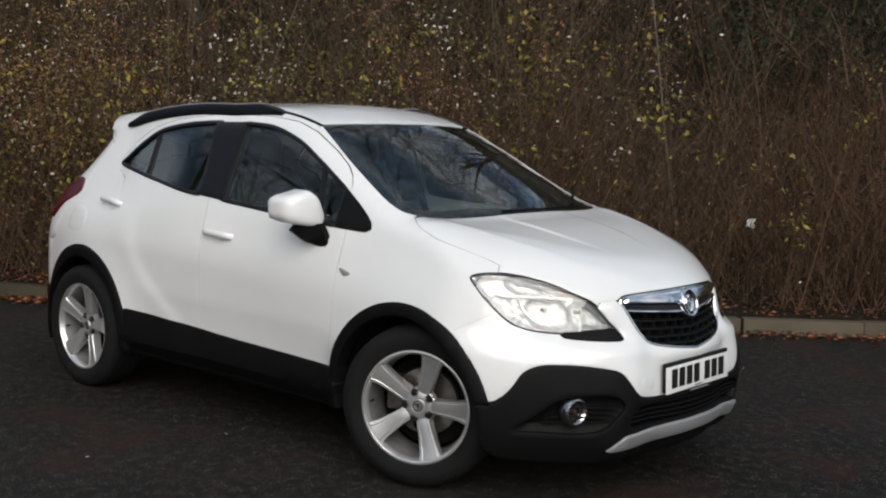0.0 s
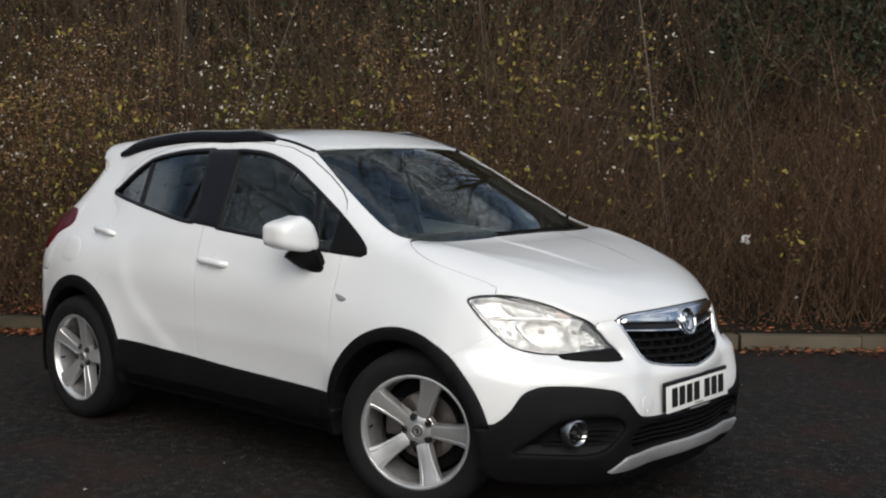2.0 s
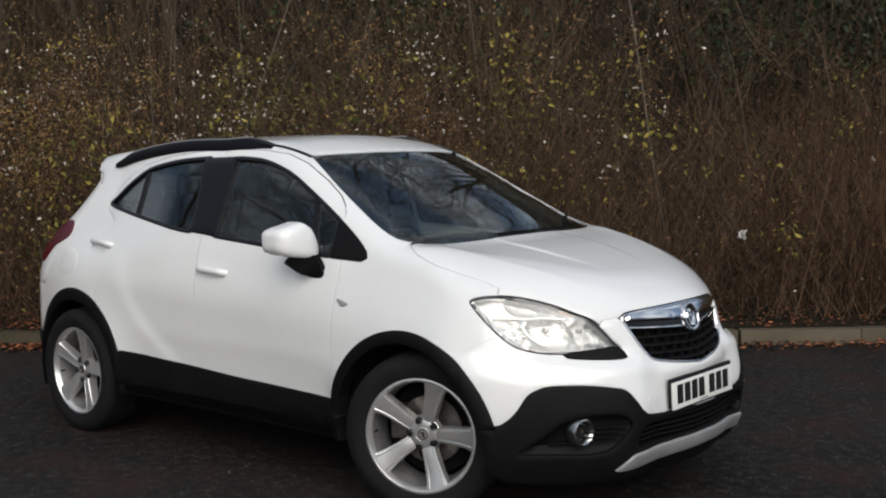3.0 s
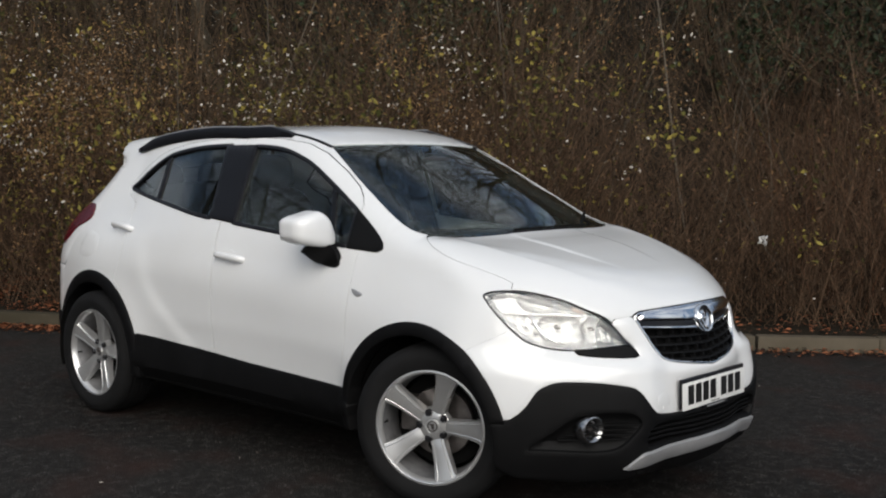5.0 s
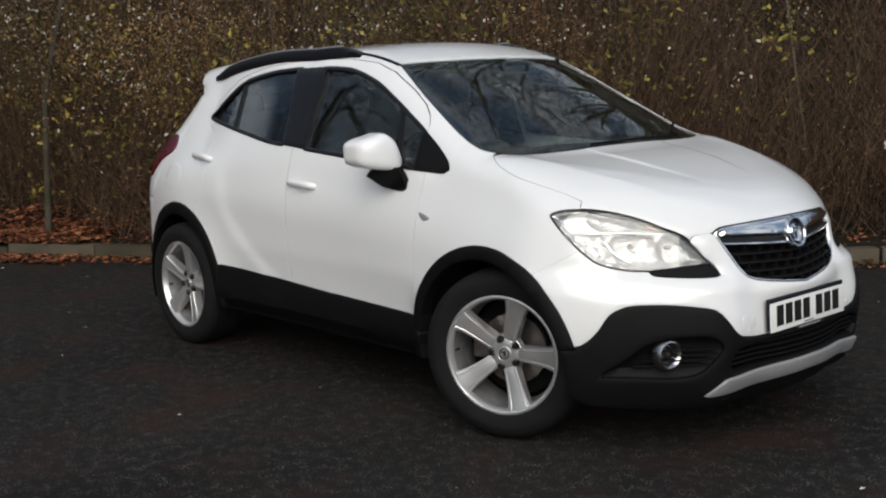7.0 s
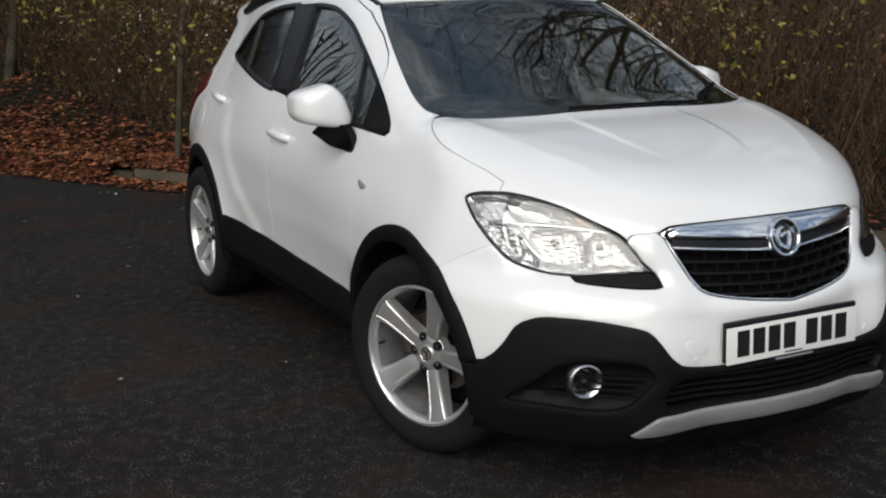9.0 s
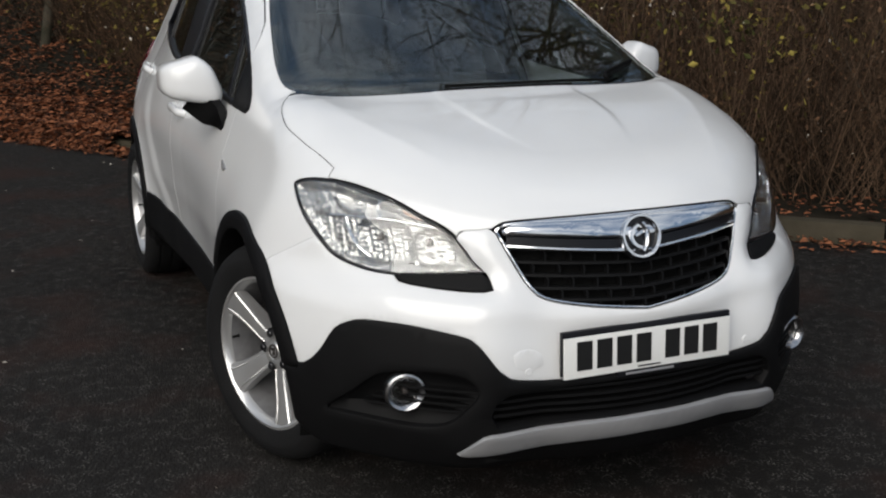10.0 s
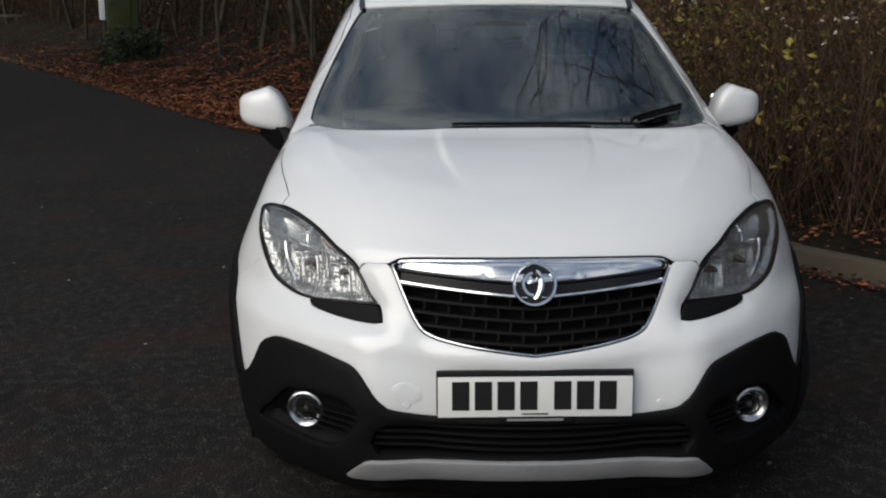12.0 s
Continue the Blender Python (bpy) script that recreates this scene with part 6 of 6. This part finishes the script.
def build_cabin():
    dash = superbox((0.62, 1.34, 0.30), 3.5)
    bmesh.ops.translate(dash, vec=(-0.47, 0, 0.95), verts=dash.verts)
    part("dashboard", dash, CABIN, car, "charcoal dashboard")
    cowl = superbox((0.22, 0.36, 0.12), 3)
    bmesh.ops.translate(cowl, vec=(-0.62, -0.36, 1.10), verts=cowl.verts)
    part("instrument_hood", cowl, CABIN, car)
    ring = [(0.185 * math.cos(a), 0.185 * math.sin(a), 0) for a in np.linspace(0, 2 * math.pi, 40, endpoint=False)]
    m = Matrix.Translation((-0.86, -0.36, 1.03)) @ Matrix.Rotation(radians(62), 4, "Y")
    rim = sweep(ring, ring_section(0.016, 8), closed=True)
    boss = joined(superbox((0.13, 0.15, 0.05), 3), block((0.03, 0.34, 0.02), (0, 0, 0), 0.006), block((0.17, 0.03, 0.02), (0.08, 0, 0), 0.006))
    for bm in (rim, boss):
        bmesh.ops.transform(bm, matrix=m, verts=bm.verts)
    wheel = part("steering_wheel", rim, CABIN, car, "black steering wheel")
    part("boss", boss, CABIN, wheel)
    for y in (-0.36, 0.36):
        cushion = superbox((0.52, 0.50, 0.20), 3.2)
        bmesh.ops.translate(cushion, vec=(-1.18, y, 0.66), verts=cushion.verts)
        back = superbox((0.17, 0.50, 0.66), 3.2)
        bmesh.ops.transform(back, matrix=Matrix.Translation((-1.48, y, 0.98)) @ Matrix.Rotation(radians(-16), 4, "Y"), verts=back.verts)
        head = superbox((0.11, 0.27, 0.20), 3.0)
        bmesh.ops.transform(head, matrix=Matrix.Translation((-1.58, y, 1.37)) @ Matrix.Rotation(radians(-12), 4, "Y"), verts=head.verts)
        seat = part("front_seat", cushion, SEAT_CLOTH, car, "dark cloth front seat")
        part("backrest", back, SEAT_CLOTH, seat)
        part("headrest", head, SEAT_CLOTH, seat)
    bench = superbox((0.50, 1.26, 0.20), 3.4)
    bmesh.ops.translate(bench, vec=(-2.10, 0, 0.70), verts=bench.verts)
    bench_back = superbox((0.16, 1.26, 0.62), 3.4)
    bmesh.ops.transform(bench_back, matrix=Matrix.Translation((-2.42, 0, 1.00)) @ Matrix.Rotation(radians(-18), 4, "Y"), verts=bench_back.verts)
    seat = part("rear_bench", bench, SEAT_CLOTH, car, "dark cloth rear bench")
    part("backrest", bench_back, SEAT_CLOTH, seat)
    for y in (-0.38, 0.0, 0.38):
        head = superbox((0.10, 0.25, 0.16), 3.0)
        bmesh.ops.translate(head, vec=(-2.55, y, 1.33), verts=head.verts)
        part("headrest", head, SEAT_CLOTH, seat)
    # lining under the roof and inside the pillars
    roof = panel([[(-2.75, -0.54), (-0.96, -0.54), (-0.90, -0.3), (-0.87, 0), (-0.90, 0.3), (-0.96, 0.54), (-2.75, 0.54)]], "top", lift=-0.035, edge=0, drop=0, step=0.12)
    part("headlining", roof, HEADLINING, car, "pale grey roof lining")
    for side in (-1, 1):
        trim = panel([[(-1.57, 1.0), (-1.40, 1.0), (-1.40, 1.54), (-1.58, 1.53)]], "side", lift=-0.035, edge=0, drop=0.03, step=0.08)
        part("pillar_lining", mirrored(trim) if side > 0 else trim, CABIN, car)
        a_post = on_skin(SCREEN_EDGE[SCREEN_EDGE[:, 1] < -0.60], "top")
        a_post = a_post[a_post[:, 0] < -0.19]
        a_post = sweep(a_post - skin_normal(a_post) * 0.06 + (0, -0.02, 0), ring_section(0.045, 8))
        part("pillar_lining", mirrored(a_post) if side > 0 else a_post, CABIN, car)
    visor = superbox((0.05, 0.24, 0.075), 3)
    bmesh.ops.translate(visor, vec=(-0.72, 0, 1.43), verts=visor.verts)
    part("rear_view_mirror", visor, CABIN, car, "black interior mirror")
    part("load_cover", block((0.55, 1.2, 0.03), (-2.75, 0, 1.02), 0.01), CABIN, car)


build_mirrors()
build_rails()
build_plate()
build_wipers()
build_cabin()
# ---- things beside the far road ----
GREEN_PAINT = material("olive_green_paint", (0.075, 0.085, 0.030), 0.7, other=(0.035, 0.042, 0.016), size=2.5, bump=0.2, bump_size=40, shine=0.2)
SIGN_WHITE = material("white_sign_face", (0.72, 0.74, 0.78), 0.5, vary=0.08, size=6)
OLD_WOOD = material("weathered_fence_wood", (0.10, 0.092, 0.08), 0.95, other=(0.05, 0.045, 0.038), size=5, bump=0.4, bump_size=50, shine=0.1)


def build_far_things():
    cabinet = tagged(new("roadside_cabinet"), "olive green roadside cabinet at the edge of the wood", "cabinet")
    turn = Matrix.Translation((-22.5, -7.15, 0)) @ Matrix.Rotation(radians(18), 4, "Z")
    for name, bm, label in (("body", block((0.45, 0.66, 1.80), (0, 0, 0.98), 0.02), ""), ("door", block((0.03, 0.46, 1.60), (0.235, -0.05, 0.98), 0.01), "olive green door"), ("plinth", block((0.52, 0.72, 0.10), (0, 0, 0.05), 0.01), ""), ("cap", block((0.52, 0.72, 0.05), (0, 0, 1.90), 0.015), "")):
        bmesh.ops.transform(bm, matrix=turn, verts=bm.verts)
        part(name, bm, GREEN_PAINT, cabinet, label)
    sign = tagged(new("marker_sign"), "narrow white sign plate on a thin wooden post", "sign")
    part("post", block((0.05, 0.05, 1.9), (-21.85, -7.40, 0.95), 0.005), OLD_WOOD, sign)
    part("plate", block((0.012, 0.13, 0.58), (-21.80, -7.40, 1.40), 0.004), SIGN_WHITE, sign, "plain white plate")
    fence = tagged(new("rail_fence"), "weathered two-rail wooden fence at the road's far end", "fence")
    for k in range(7):
        part("post", block((0.10, 0.10, 1.40), (-40.5 + 0.2 * k, -21.5 + 1.2 * k, 0.36), 0.01), OLD_WOOD, fence)
    for z in (0.37, 0.96):
        part("rail", sweep([(-40.55, -22.0, z), (-39.9, -18.2, z + 0.01), (-39.25, -14.2, z)], [(-0.03, -0.05), (0.03, -0.05), (0.03, 0.05), (-0.03, 0.05)]), OLD_WOOD, fence)
    rng = np.random.default_rng(31)
    bush = tagged(new("ivy_bush"), "dark green ivy bush beside the cabinet", "bush")
    count = 2600
    p = rng.normal(0, 1, (count, 3))
    p /= np.linalg.norm(p, axis=1)[:, None]
    p *= (rng.uniform(0.6, 1.0, count) * (0.85 + 0.25 * np.sin(p[:, 0] * 5 + p[:, 2] * 4)))[:, None]
    v, f = leaf_cards(rng, p * (0.75, 0.85, 0.65) + (-21.2, -6.55, 0.42), rng.uniform(0.03, 0.06, count))
    mesh_object("leaves", v, f, IVY, bush)
    stems = rng.uniform(-0.4, 0.4, (30, 3)) * (1, 1, 0) + (-21.2, -6.55, 0.0)
    v, f = twig_mesh(rng, stems, rng.uniform(0.4, 0.9, 30), np.stack([rng.normal(0, 0.4, 30), rng.normal(0, 0.4, 30), np.ones(30)], 1), np.full(30, 0.012), np.full(30, 0.05))
    mesh_object("stems", v, f, BARK, bush)


build_far_things()
# ---- kerb ----
CONCRETE = material("weathered_concrete", (0.122, 0.102, 0.075), 0.95, bump=0.6, bump_size=80, other=(0.05, 0.043, 0.029), size=6, per="object", shine=0.15)


def build_kerb():
    kerb = tagged(new("kerb"), "weathered concrete kerb stones edging the asphalt", "kerb", kind="structure")
    bm = block((0.905, 0.125, 0.20), (0, 0, 0), 0.014)
    me = bpy.data.meshes.new("kerb_stone")
    bm.to_mesh(me)
    bm.free()
    me.materials.append(CONCRETE)
    me.shade_smooth()
    me.set_sharp_from_angle(angle=radians(40))
    rng = np.random.default_rng(3)
    for s in np.arange(-45, 30, 0.915):
        x, y = verge(s, 0.063)
        x2, y2 = verge(s + 0.2, 0.063)
        stone = new("kerb_stone", me)
        stone.parent = kerb
        stone.matrix_basis = Matrix.Translation((float(x), float(y), 0.012 - 0.10 * min(max((-s - 4) / 2, 0), 1) + rng.uniform(-0.004, 0.004))) @ Matrix.Rotation(math.atan2(y2 - y, x2 - x) + rng.uniform(-0.008, 0.008), 4, "Z")


build_kerb()
